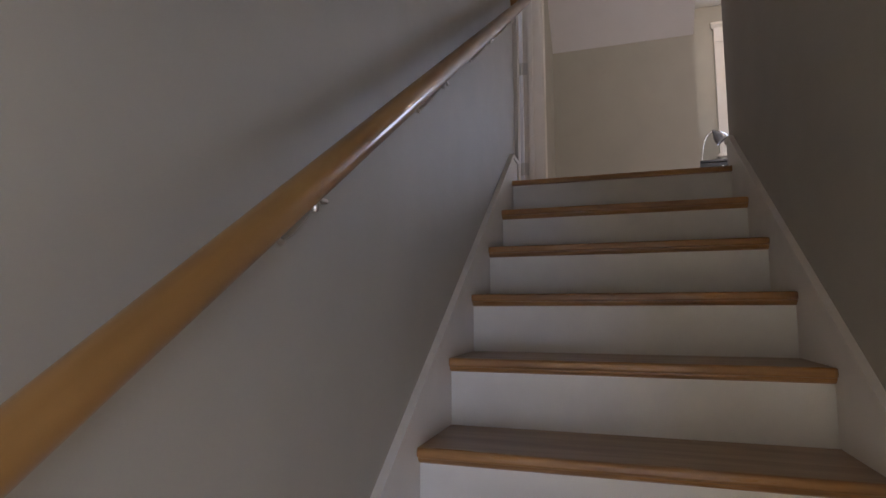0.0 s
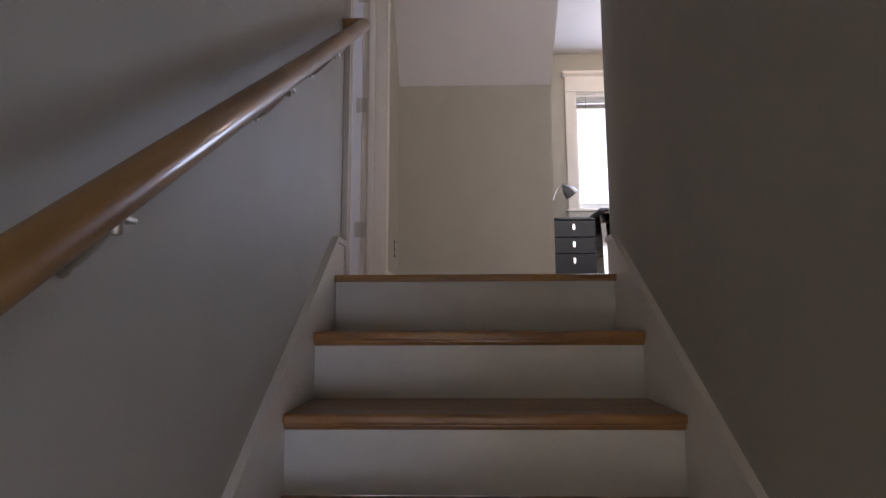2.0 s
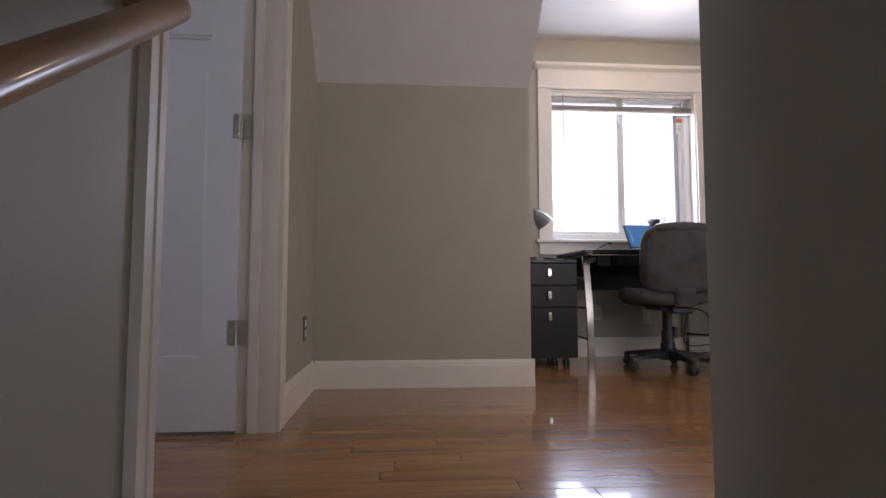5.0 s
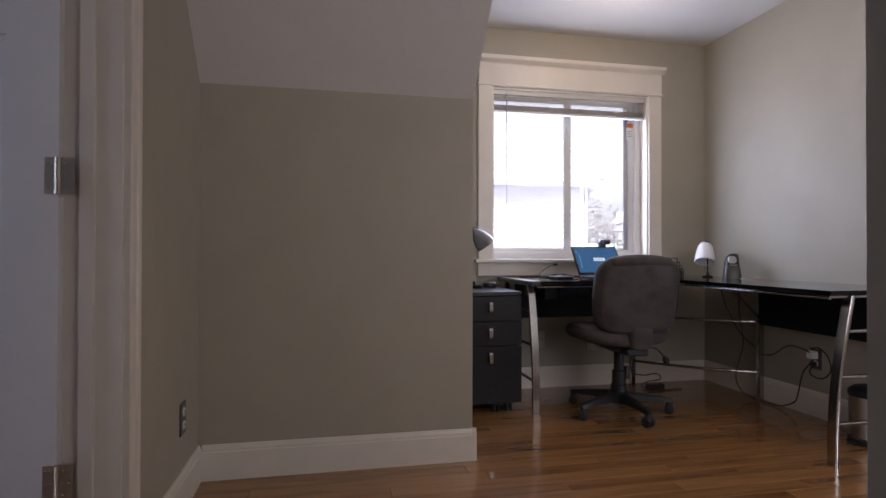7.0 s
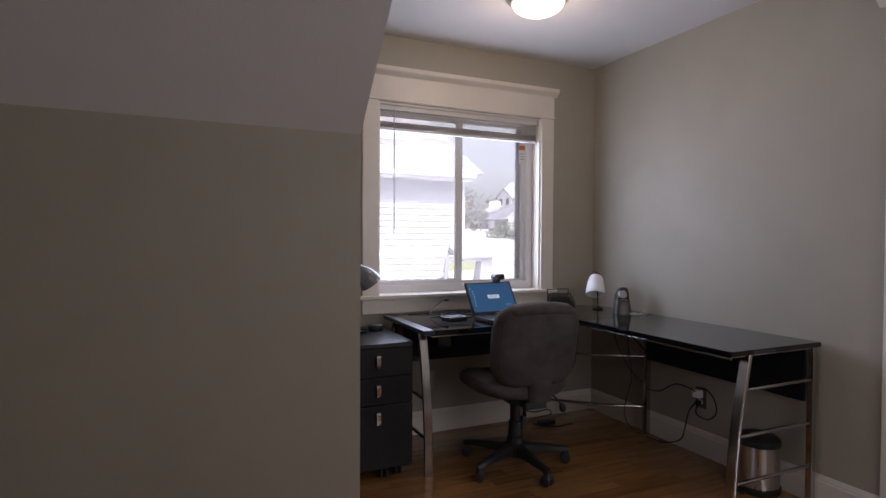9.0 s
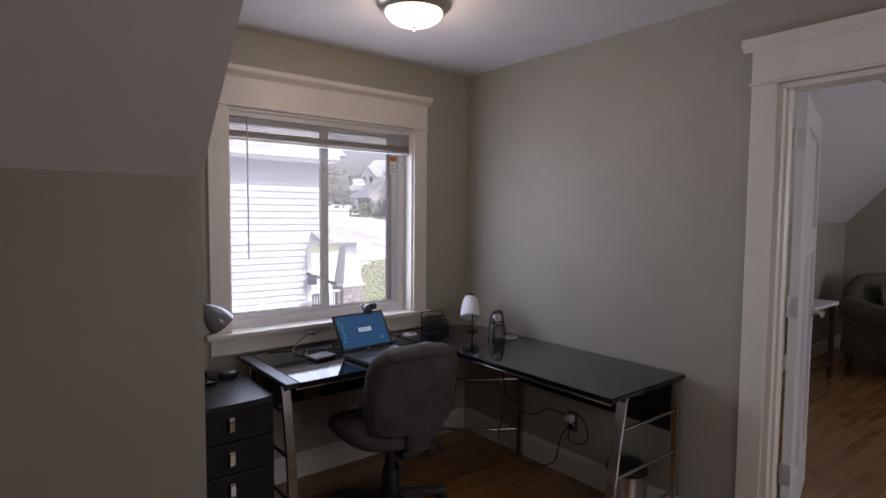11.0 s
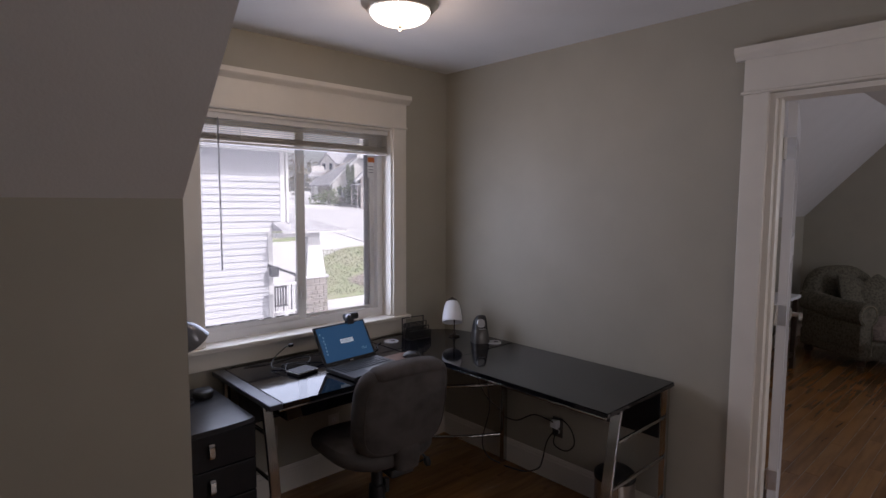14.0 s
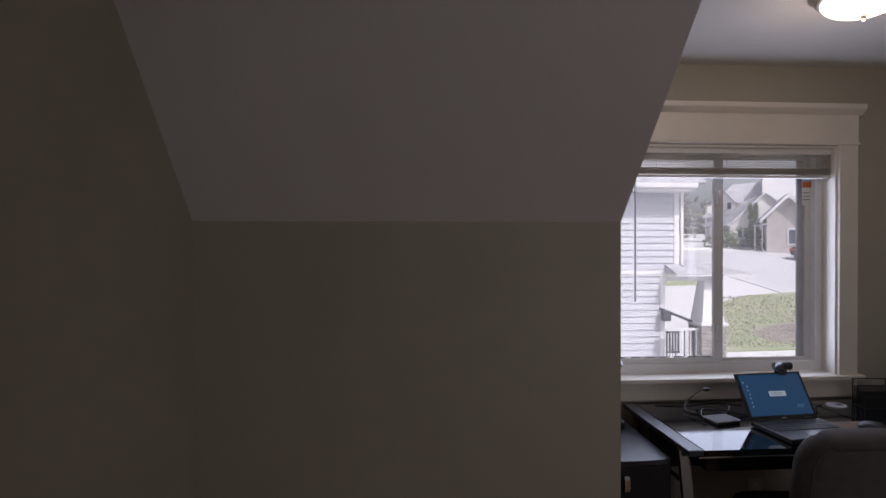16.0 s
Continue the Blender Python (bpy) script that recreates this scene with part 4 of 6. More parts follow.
        rot = w.to_track_quat("Z", "Y").to_matrix().to_4x4()
        for q in (-0.016, 0.016):
            part("castor_wheel", lathed([(0, -0.011), (0.02, -0.011), (0.0265, -0.007), (0.0275, 0), (0.0265, 0.007), (0.02, 0.011), (0, 0.011)], seg=20, m=Matrix.Translation(e + w * q + Vector((0, 0, 0.0275))) @ rot), rubber, leg, "black castor wheel", smooth=True)
        part("castor_hood", lathed([(0.0, 0.066), (0.012, 0.066), (0.02, 0.058), (0.026, 0.04), (0.02, 0.04), (0.0, 0.055)], seg=16, m=Matrix.Translation(e)), black_plastic, leg, smooth=True)


office_chair()


# ---- laptop ----
def laptop():
    l = thing("laptop", "open black laptop with a lit blue login screen on the desk", "laptop", at=(1.645, 5.458, TABLE), turn=5)
    hw = 0.165
    bm = bmesh.new()
    box(bm, -hw, -0.118, 0.003, hw, 0.112, 0.022, bev=0.004)
    base = part("base", bm, black_plastic, l, "black keyboard base")
    keys = bmesh.new()
    for i in range(5):
        for j in range(13):
            x, y = -0.146 + j * 0.0225, -0.02 + i * 0.021
            box(keys, x, y, 0.022, x + 0.0195, y + 0.018, 0.0245)
    part("keyboard", keys, material("key_black", (0.03, 0.03, 0.032), 0.5), base, "black keys")
    part("touchpad", boxes((-0.05, -0.1, 0.0218, 0.045, -0.04, 0.0226)), material("touchpad", (0.03, 0.03, 0.033), 0.3), base)
    tilt = Matrix.Translation((0, 0.108, 0.02)) @ Matrix.Rotation(radians(-31), 4, "X")
    bm = bmesh.new()
    box(bm, -hw, 0.0, 0.004, hw, 0.009, 0.214, bev=0.003)
    lid = part("lid", bm, black_plastic, l, "black screen lid")
    lid.matrix_basis = tilt
    part("screen", boxes((-hw + 0.013, -0.0012, 0.022, hw - 0.013, -0.0004, 0.205)), glow("screen_blue", (0.022, 0.075, 0.16), 0.6), lid, "lit blue screen")
    part("dialog_box", boxes((-0.03, -0.002, 0.105, 0.052, -0.0014, 0.128)), glow("screen_white", (0.42, 0.50, 0.56), 0.6), lid, "pale login box")
    bm = bmesh.new()
    for i in range(2):
        box(bm, -0.024, -0.0026, 0.112 + 0.007 * i, 0.035, -0.0021, 0.1145 + 0.007 * i)
    part("dialog_text", bm, glow("screen_grey", (0.2, 0.26, 0.32), 0.6), lid)
    icons = bmesh.new()
    rnd = random.Random(5)
    for i in range(7):
        x, z = -hw + 0.022 + rnd.uniform(0, 0.016), 0.06 + 0.018 * i
        box(icons, x, -0.002, z, x + 0.007, -0.0014, z + 0.008)
    for i in range(2):
        box(icons, 0.085, -0.002, 0.055 + 0.007 * i, 0.085 + 0.035, -0.0014, 0.057 + 0.007 * i)
    part("desktop_icons", icons, glow("screen_icon", (0.12, 0.25, 0.36), 0.6), lid)
    part("badge", boxes((-0.012, -0.0008, 0.009, 0.012, -0.0002, 0.013)), nickel, lid)
    for x in (-0.11, 0.11):
        part("hinge_barrel", tubed([(x - 0.02, 0.11, 0.022), (x + 0.02, 0.11, 0.022)], 0.007, 10), black_plastic, l, smooth=True)
    return l


laptop()


def webcam():
    w = thing("webcam", "small black webcam clipped on the laptop lid", "webcam", at=(1.683, 5.668, 0.976), turn=4)
    bm = bmesh.new()
    tube(bm, [(-0.022, 0, 0.018), (0.04, 0, 0.018)], 0.0145, 16)
    part("body", bm, black_plastic, w, smooth=True)
    w.scale = (1.25, 1.25, 1.25)
    part("lens", lathed([(0, 0.012), (0.006, 0.012), (0.0065, 0.016), (0.012, 0.016), (0.0145, 0.01), (0.0145, 0)], seg=18, m=Matrix.Translation((-0.012, -0.008, 0.018)) @ Matrix.Rotation(radians(90), 4, "X")), grey_metal, w, "grey ringed lens", smooth=True)
    part("clip", boxes((-0.014, -0.014, -0.012, 0.016, -0.011, 0.006), (-0.014, -0.011, 0.0, 0.016, 0.012, 0.005), (-0.014, 0.009, -0.02, 0.016, 0.012, 0.0)), black_plastic, w)


webcam()


def cable(name, label, pts, r=0.0028, n=7):
    bm = tubed(curve_pts(pts, n), r, 6)
    ob = part(name, bm, cord_black, smooth=True)
    return tagged(ob, label, "cable")


cable("cable", "black webcam cable looping behind the laptop", [(1.705, 5.678, 0.978), (1.755, 5.735, 0.9), (1.80, 5.76, 0.79), (1.9, 5.72, 0.769), (1.96, 5.8, 0.769), (2.02, 5.84, 0.769)])
cable("cable", "black cable loop with a plug beside the drive", [(1.34, 5.72, 0.769), (1.30, 5.78, 0.775), (1.33, 5.83, 0.80), (1.40, 5.85, 0.84), (1.43, 5.85, 0.85)], 0.003)
cable("cable", "tangled black cables behind the laptop", [(1.33, 5.7, 0.77), (1.38, 5.77, 0.78), (1.46, 5.73, 0.772), (1.52, 5.8, 0.782), (1.46, 5.83, 0.775), (1.36, 5.8, 0.77), (1.42, 5.72, 0.79), (1.54, 5.7, 0.771), (1.6, 5.74, 0.77)], 0.003)
cable("cable", "black cables running along the desk back", [(1.2, 5.89, 0.768), (1.34, 5.87, 0.769), (1.5, 5.9, 0.768), (1.62, 5.86, 0.769)], 0.0025)
tagged(part("cable_plug", boxes((1.425, 5.84, 0.842, 1.45, 5.86, 0.857), bev=0.003), black_plastic), "small black plug on a cable", "plug")


def drive():
    d = thing("external_drive", "black external drive with a white rim on the desk", "hard drive", at=(1.385, 5.63, TABLE), turn=12)
    bm = bmesh.new()
    box(bm, -0.06, -0.045, 0.0, 0.06, 0.045, 0.012, bev=0.003)
    part("case", bm, black_plastic, d)
    bm = bmesh.new()
    box(bm, -0.062, -0.047, 0.012, 0.062, 0.047, 0.0155, bev=0.001)
    part("rim", bm, material("drive_white", (0.7, 0.7, 0.7), 0.4), d, "white rim")
    part("lid", boxes((-0.06, -0.045, 0.0155, 0.06, 0.045, 0.017)), rubber, d)


drive()


def mouse():
    m = thing("computer_mouse", "black computer mouse on the desk corner", "mouse", at=(1.95, 5.465, TABLE + 0.0025), turn=25)
    bm = cushion([((0, 0, 0.001), 0.027, 0.05, (1, 0, 0), (0, 1, 0), 2.6), ((0, 0, 0.012), 0.031, 0.054, (1, 0, 0), (0, 1, 0), 2.5), ((0, -0.004, 0.024), 0.027, 0.046, (1, 0, 0), (0, 1, 0), 2.4), ((0, -0.008, 0.033), 0.018, 0.03, (1, 0, 0), (0, 1, 0), 2.3), ((0, -0.008, 0.036), 0.006, 0.012, (1, 0, 0), (0, 1, 0), 2.2)], 20)
    part("shell", bm, black_plastic, m, smooth=True)
    part("wheel", tubed([(-0.003, 0.028, 0.024), (0.003, 0.028, 0.024)], 0.009, 12), rubber, m, smooth=True)
    part("sides", boxes((-0.0315, -0.03, 0.006, -0.029, 0.02, 0.013)), grey_metal, m)


mouse()
bm = bmesh.new()
box(bm, 1.78, 5.40, TABLE, 1.99, 5.58, TABLE + 0.0025, bev=0.001)
tagged(part("mouse_mat", bm, material("mat_brown", (0.16, 0.085, 0.055), 0.6, vary=0.25, scale=20)), "thin brown mouse mat on the desk", "mouse mat")


def table_lamp():
    t = thing("table_lamp", "small bronze table lamp with a white glass shade", "lamp", at=(2.46, 5.665, TABLE))
    bronze = material("lamp_bronze", (0.045, 0.032, 0.024), 0.35, 0.7, vary=0.1)
    part("base", lathed([(0, 0.0), (0.034, 0.0), (0.035, 0.005), (0.028, 0.01), (0.011, 0.014), (0.007, 0.026), (0.0, 0.026)], seg=28), bronze, t, "dark bronze base", smooth=True)
    part("stem", lathed([(0.0045, 0.015), (0.0045, 0.03), (0.008, 0.034), (0.0045, 0.038), (0.004, 0.19)], seg=12), bronze, t, smooth=True)
    sm = Matrix.Translation((-0.022, -0.004, 0.178)) @ Matrix.Rotation(radians(19), 4, "Y") @ Matrix.Rotation(radians(-20), 4, "X")
    part("shade", lathed([(0.061, -0.085), (0.063, -0.081), (0.06, -0.045), (0.054, -0.005), (0.045, 0.032), (0.033, 0.05), (0.03, 0.05), (0.042, 0.03), (0.051, -0.006), (0.057, -0.046), (0.059, -0.082)], seg=32, m=sm), white_glass, t, "white glass bell shade", smooth=True)
    part("cap", lathed([(0.0, 0.078), (0.007, 0.076), (0.009, 0.07), (0.026, 0.063), (0.034, 0.052), (0.034, 0.046)], seg=24, m=sm), bronze, t, "dark bronze cap", smooth=True)
    part("bulb", lathed([(0.0, -0.05), (0.02, -0.04), (0.026, -0.02), (0.018, 0.01), (0.012, 0.03)], seg=18, m=sm), white_glass, t, smooth=True)


table_lamp()


def gooseneck_lamp():
    g = thing("desk_lamp", "grey gooseneck desk lamp standing on the drawer cabinet", "lamp", at=(0.74, 5.75, 0.703))
    part("base", lathed([(0, 0), (0.065, 0), (0.068, 0.006), (0.06, 0.014), (0.02, 0.02), (0.0, 0.02)], seg=28), grey_metal, g, smooth=True)
    part("gooseneck", tubed(curve_pts([(-0.01, 0, 0.015), (-0.005, 0, 0.12), (0.01, 0, 0.24), (0.045, 0, 0.325), (0.085, 0, 0.365), (0.108, 0, 0.36)], 6), 0.005, 10), chrome, g, "thin chrome neck", smooth=True)
    sm = Matrix.Translation((0.115, 0.0, 0.36)) @ Matrix.Rotation(radians(142), 4, "Y")
    prof = [(0.012, -0.02), (0.018, -0.016), (0.024, 0.0), (0.036, 0.015), (0.05, 0.04), (0.06, 0.075), (0.064, 0.11), (0.0655, 0.112)]
    part("shade", lathed(prof + [(r - 0.002, h - 0.001) for r, h in prof[::-1]], seg=32, m=sm), grey_metal, g, "grey metal dome shade", smooth=True)
    part("inner_shade", lathed([(0.0625, 0.109), (0.0575, 0.075), (0.0475, 0.042), (0.03, 0.018), (0.0, 0.01)], seg=32, m=sm), white_glass, g, "white shade lining", smooth=True)
    part("switch", lathed([(0, -0.034), (0.005, -0.033), (0.006, -0.024), (0.012, -0.02)], seg=12, m=sm), grey_metal, g, smooth=True)
    part("bulb", lathed([(0.0, 0.088), (0.018, 0.08), (0.024, 0.06), (0.016, 0.03)], seg=18, m=sm), white_glass, g, smooth=True)


gooseneck_lamp()


def puck_speaker():
    p = thing("smart_speaker", "round black puck speaker on the drawer cabinet", "speaker", at=(0.955, 5.775, 0.703))
    part("body", lathed([(0, 0), (0.04, 0), (0.044, 0.004), (0.045, 0.02), (0.043, 0.03), (0.038, 0.034), (0, 0.034)], seg=32), black_plastic, p, smooth=True)
    part("light_ring", lathed([(0.034, 0.0342), (0.0355, 0.035), (0.037, 0.0342)], seg=32), material("ring_grey", (0.1, 0.1, 0.11), 0.3), p)


puck_speaker()
cable("cable", "black speaker cord on the drawer cabinet", [(0.915, 5.79, 0.712), (0.89, 5.82, 0.709), (0.87, 5.85, 0.709), (0.85, 5.9, 0.708)], 0.002)


def trinket_dish():
    d = thing("trinket_dish", "dark dish with small metal trinkets on the cabinet", "dish", at=(0.85, 5.73, 0.703))
    part("dish", lathed([(0, 0.002), (0.035, 0.003), (0.048, 0.016), (0.05, 0.016), (0.04, 0.0), (0, 0.0)], seg=24), black_satin, d, smooth=True)
    rnd = random.Random(8)
    for i in range(6):
        x, y = rnd.uniform(-0.024, 0.024), rnd.uniform(-0.024, 0.024)
        part("trinket", tubed([(x, y, 0.008), (x + 0.012, y + rnd.uniform(-0.01, 0.01), 0.012)], 0.004, 8), nickel if i % 2 else black_plastic, d)


trinket_dish()
bm = bmesh.new()
box(bm, 0.815, 5.80, 0.703, 0.868, 5.84, 0.742, bev=0.004)
tagged(part("small_box", bm, black_satin), "small black box on the drawer cabinet", "box")


def organizer():
    o = thing("letter_tray", "black wire mesh letter organizer on the desk", "organizer", at=(2.255, 5.79, TABLE), turn=-6)
    o.scale = (0.92, 0.92, 0.9)
    mesh_m = material("mesh_black", (0.014, 0.014, 0.014), 0.45)
    hw = 0.085
    for i, (y, h) in enumerate(((-0.045, 0.06), (-0.02, 0.085), (0.01, 0.11), (0.045, 0.14))):
        bm = bmesh.new()
        tube(bm, curve_pts([(-hw, y, 0.004), (-hw, y, h - 0.012), (-hw + 0.012, y, h), (hw - 0.012, y, h), (hw, y, h - 0.012), (hw, y, 0.004)], 4), 0.0032, 6)
        div = part("divider", bm, mesh_m, o)
        bm = bmesh.new()
        n = 17
        for k in range(1, n):
            x = -hw + 2 * hw * k / n
            box(bm, x - 0.0022, y - 0.0006, 0.004, x + 0.0022, y + 0.0006, h * 0.72)
        for k in range(1, int(h * 0.72 / 0.009) + 1):
            box(bm, -hw, y - 0.0006, 0.009 * k - 0.0018, hw, y + 0.0006, 0.009 * k + 0.0018)
        part("mesh", bm, mesh_m, div)
    part("tray_base", boxes((-hw, -0.05, 0, hw, 0.05, 0.003)), mesh_m, o)


organizer()


def can_opener():
    c = thing("can_opener", "black and silver electric can opener on the desk corner", "can opener", at=(2.485, 5.465, TABLE), turn=-28)
    c.scale = (1.2, 1.05, 0.77)
    X, Y = (1, 0, 0), (0, 1, 0)
    part("base", cushion([((0, 0, 0.0), 0.044, 0.05, X, Y, 4), ((0, 0, 0.04), 0.042, 0.048, X, Y, 4), ((0.0, 0.002, 0.095), 0.037, 0.042, X, Y, 4), ((0, 0.004, 0.105), 0.035, 0.04, X, Y, 4)], 28), material("smoke_silver", (0.075, 0.07, 0.066), 0.35, 0.3), c, "smoky silver lower body", smooth=True)
    part("head", cushion([((0, 0.004, 0.105), 0.036, 0.041, X, Y, 4), ((0, 0.005, 0.13), 0.034, 0.038, X, Y, 3.6), ((0.002, 0.008, 0.165), 0.032, 0.032, X, Y, 3.4), ((0.006, 0.012, 0.19), 0.026, 0.025, X, Y, 3), ((0.009, 0.014, 0.203), 0.02, 0.018, X, Y, 2.8), ((0.01, 0.015, 0.208), 0.01, 0.01, X, Y, 2.4)], 28), black_plastic, c, "black upper body", smooth=True)
    part("front_plate", cushion([((-0.003, -0.027, 0.155), 0.021, 0.032, X, (0, 0.28, 0.96), 2.6), ((-0.003, -0.033, 0.155), 0.018, 0.029, X, (0, 0.28, 0.96), 2.6)], 24), material("oval_grey", (0.42, 0.42, 0.43), 0.3, 0.5), c, "grey oval cutter plate", smooth=True)
    part("lettering", boxes((-0.018, -0.041, 0.109, 0.018, -0.0385, 0.115)), material("letter_grey", (0.4, 0.4, 0.4), 0.5), c)


can_opener()


def waste_bin():
    b = thing("waste_bin", "round stainless steel waste bin with a black lid", "bin", at=(2.545, 4.575, 0))
    b.scale = (0.86, 0.86, 0.97)
    part("foot_ring", lathed([(0.0, 0), (0.118, 0), (0.122, 0.008), (0.122, 0.028), (0.116, 0.034), (0, 0.034)], seg=36), black_plastic, b, smooth=True)
    part("drum", lathed([(0.115, 0.034), (0.115, 0.235), (0.112, 0.238)], seg=36), steel, b, "brushed steel drum", smooth=True)
    part("lid", lathed([(0.117, 0.236), (0.12, 0.242), (0.118, 0.262), (0.095, 0.28), (0.05, 0.29), (0, 0.293)], seg=36), black_plastic, b, "domed black lid", smooth=True)
    part("pedal", boxes((-0.125 - 0.03, -0.025, 0.004, -0.11, 0.025, 0.012), bev=0.003), black_plastic, b)


waste_bin()

# cords below the desk
bm = bmesh.new()
box(bm, 2.622, 4.99, 0.338, 2.652, 5.028, 0.372, bev=0.004)
tagged(part("adapter_plug", bm, material("plug_white", (0.7, 0.68, 0.64), 0.4)), "white plug adapter in the wall outlet", "plug")
bm = bmesh.new()
box(bm, 2.625, 4.992, 0.285, 2.65, 5.02, 0.312, bev=0.004)
tagged(part("adapter_plug", bm, black_plastic), "black plug in the wall outlet", "plug")
bm = bmesh.new()
box(bm, 2.612, 4.985, 0.328, 2.652, 5.03, 0.372, bev=0.006)
tagged(part("charger_plug", bm, white_glass), "white charger plug in the wall outlet", "plug")
cable("cable", "black power cord drooping from the outlet to the post", [(2.625, 5.01, 0.355), (2.59, 5.02, 0.38), (2.58, 5.12, 0.385), (2.59, 5.25, 0.31), (2.61, 5.37, 0.29)], 0.004)
cable("cable", "black power cord looping beside the outlet", [(2.625, 5.0, 0.3), (2.59, 4.98, 0.25), (2.585, 4.9, 0.24), (2.59, 4.85, 0.29), (2.595, 4.87, 0.36), (2.6, 4.93, 0.4), (2.61, 5.0, 0.39)], 0.004)
cable("cable", "black power cord running down to the floor", [(2.625, 5.015, 0.3), (2.6, 5.04, 0.24), (2.59, 5.06, 0.13), (2.6, 5.1, 0.06), (2.59, 5.2, 0.012), (2.57, 5.33, 0.006)], 0.004)
cable("cable", "black cord hanging below the desk corner", [(2.42, 5.5, 0.74), (2.45, 5.48, 0.6), (2.53, 5.45, 0.42), (2.6, 5.4, 0.33)], 0.0035)
cable("cable", "black cord hanging from the desk to the floor", [(2.5, 5.42, 0.74), (2.51, 5.43, 0.55), (2.53, 5.42, 0.35), (2.5, 5.45, 0.15), (2.52, 5.42, 0.05), (2.57, 5.36, 0.008)], 0.0035)
cable("cable", "coiled black cable on the floor behind the chair", [(2.03, 5.88, 0.3), (2.0, 5.86, 0.12), (2.05, 5.8, 0.09), (2.15, 5.78, 0.1), (2.2, 5.82, 0.05), (2.12, 5.85, 0.03), (2.05, 5.8, 0.012), (2.15, 5.72, 0.006), (2.3, 5.72, 0.005)], 0.004)
bm = bmesh.new()
box(bm, 2.08, 5.76, 0.0, 2.2, 5.81, 0.03, bev=0.006)
tagged(part("power_adapter", bm, black_plastic), "black power adapter on the floor", "adapter")


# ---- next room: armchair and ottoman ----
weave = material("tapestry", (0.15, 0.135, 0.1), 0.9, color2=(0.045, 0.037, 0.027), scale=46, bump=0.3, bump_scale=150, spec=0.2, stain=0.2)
# paler weave for the seat cushion and the ottoman top
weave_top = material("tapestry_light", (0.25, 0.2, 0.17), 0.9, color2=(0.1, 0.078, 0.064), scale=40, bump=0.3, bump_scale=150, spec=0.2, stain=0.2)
dark_wood = material("dark_wood", (0.035, 0.018, 0.01), 0.35, vary=0.2, scale=20)
studs = material("nailheads", (0.3, 0.27, 0.2), 0.35, 0.9)


def bun_foot(parent, x, y, h=0.11):
    part("bun_foot", lathed([(0, 0), (0.025, 0), (0.03, 0.012), (0.022, 0.028), (0.045, 0.045), (0.05, 0.07), (0.042, 0.09), (0.05, h), (0, h)], (x, y, 0), 20), dark_wood, parent, "turned dark wood foot", smooth=True)


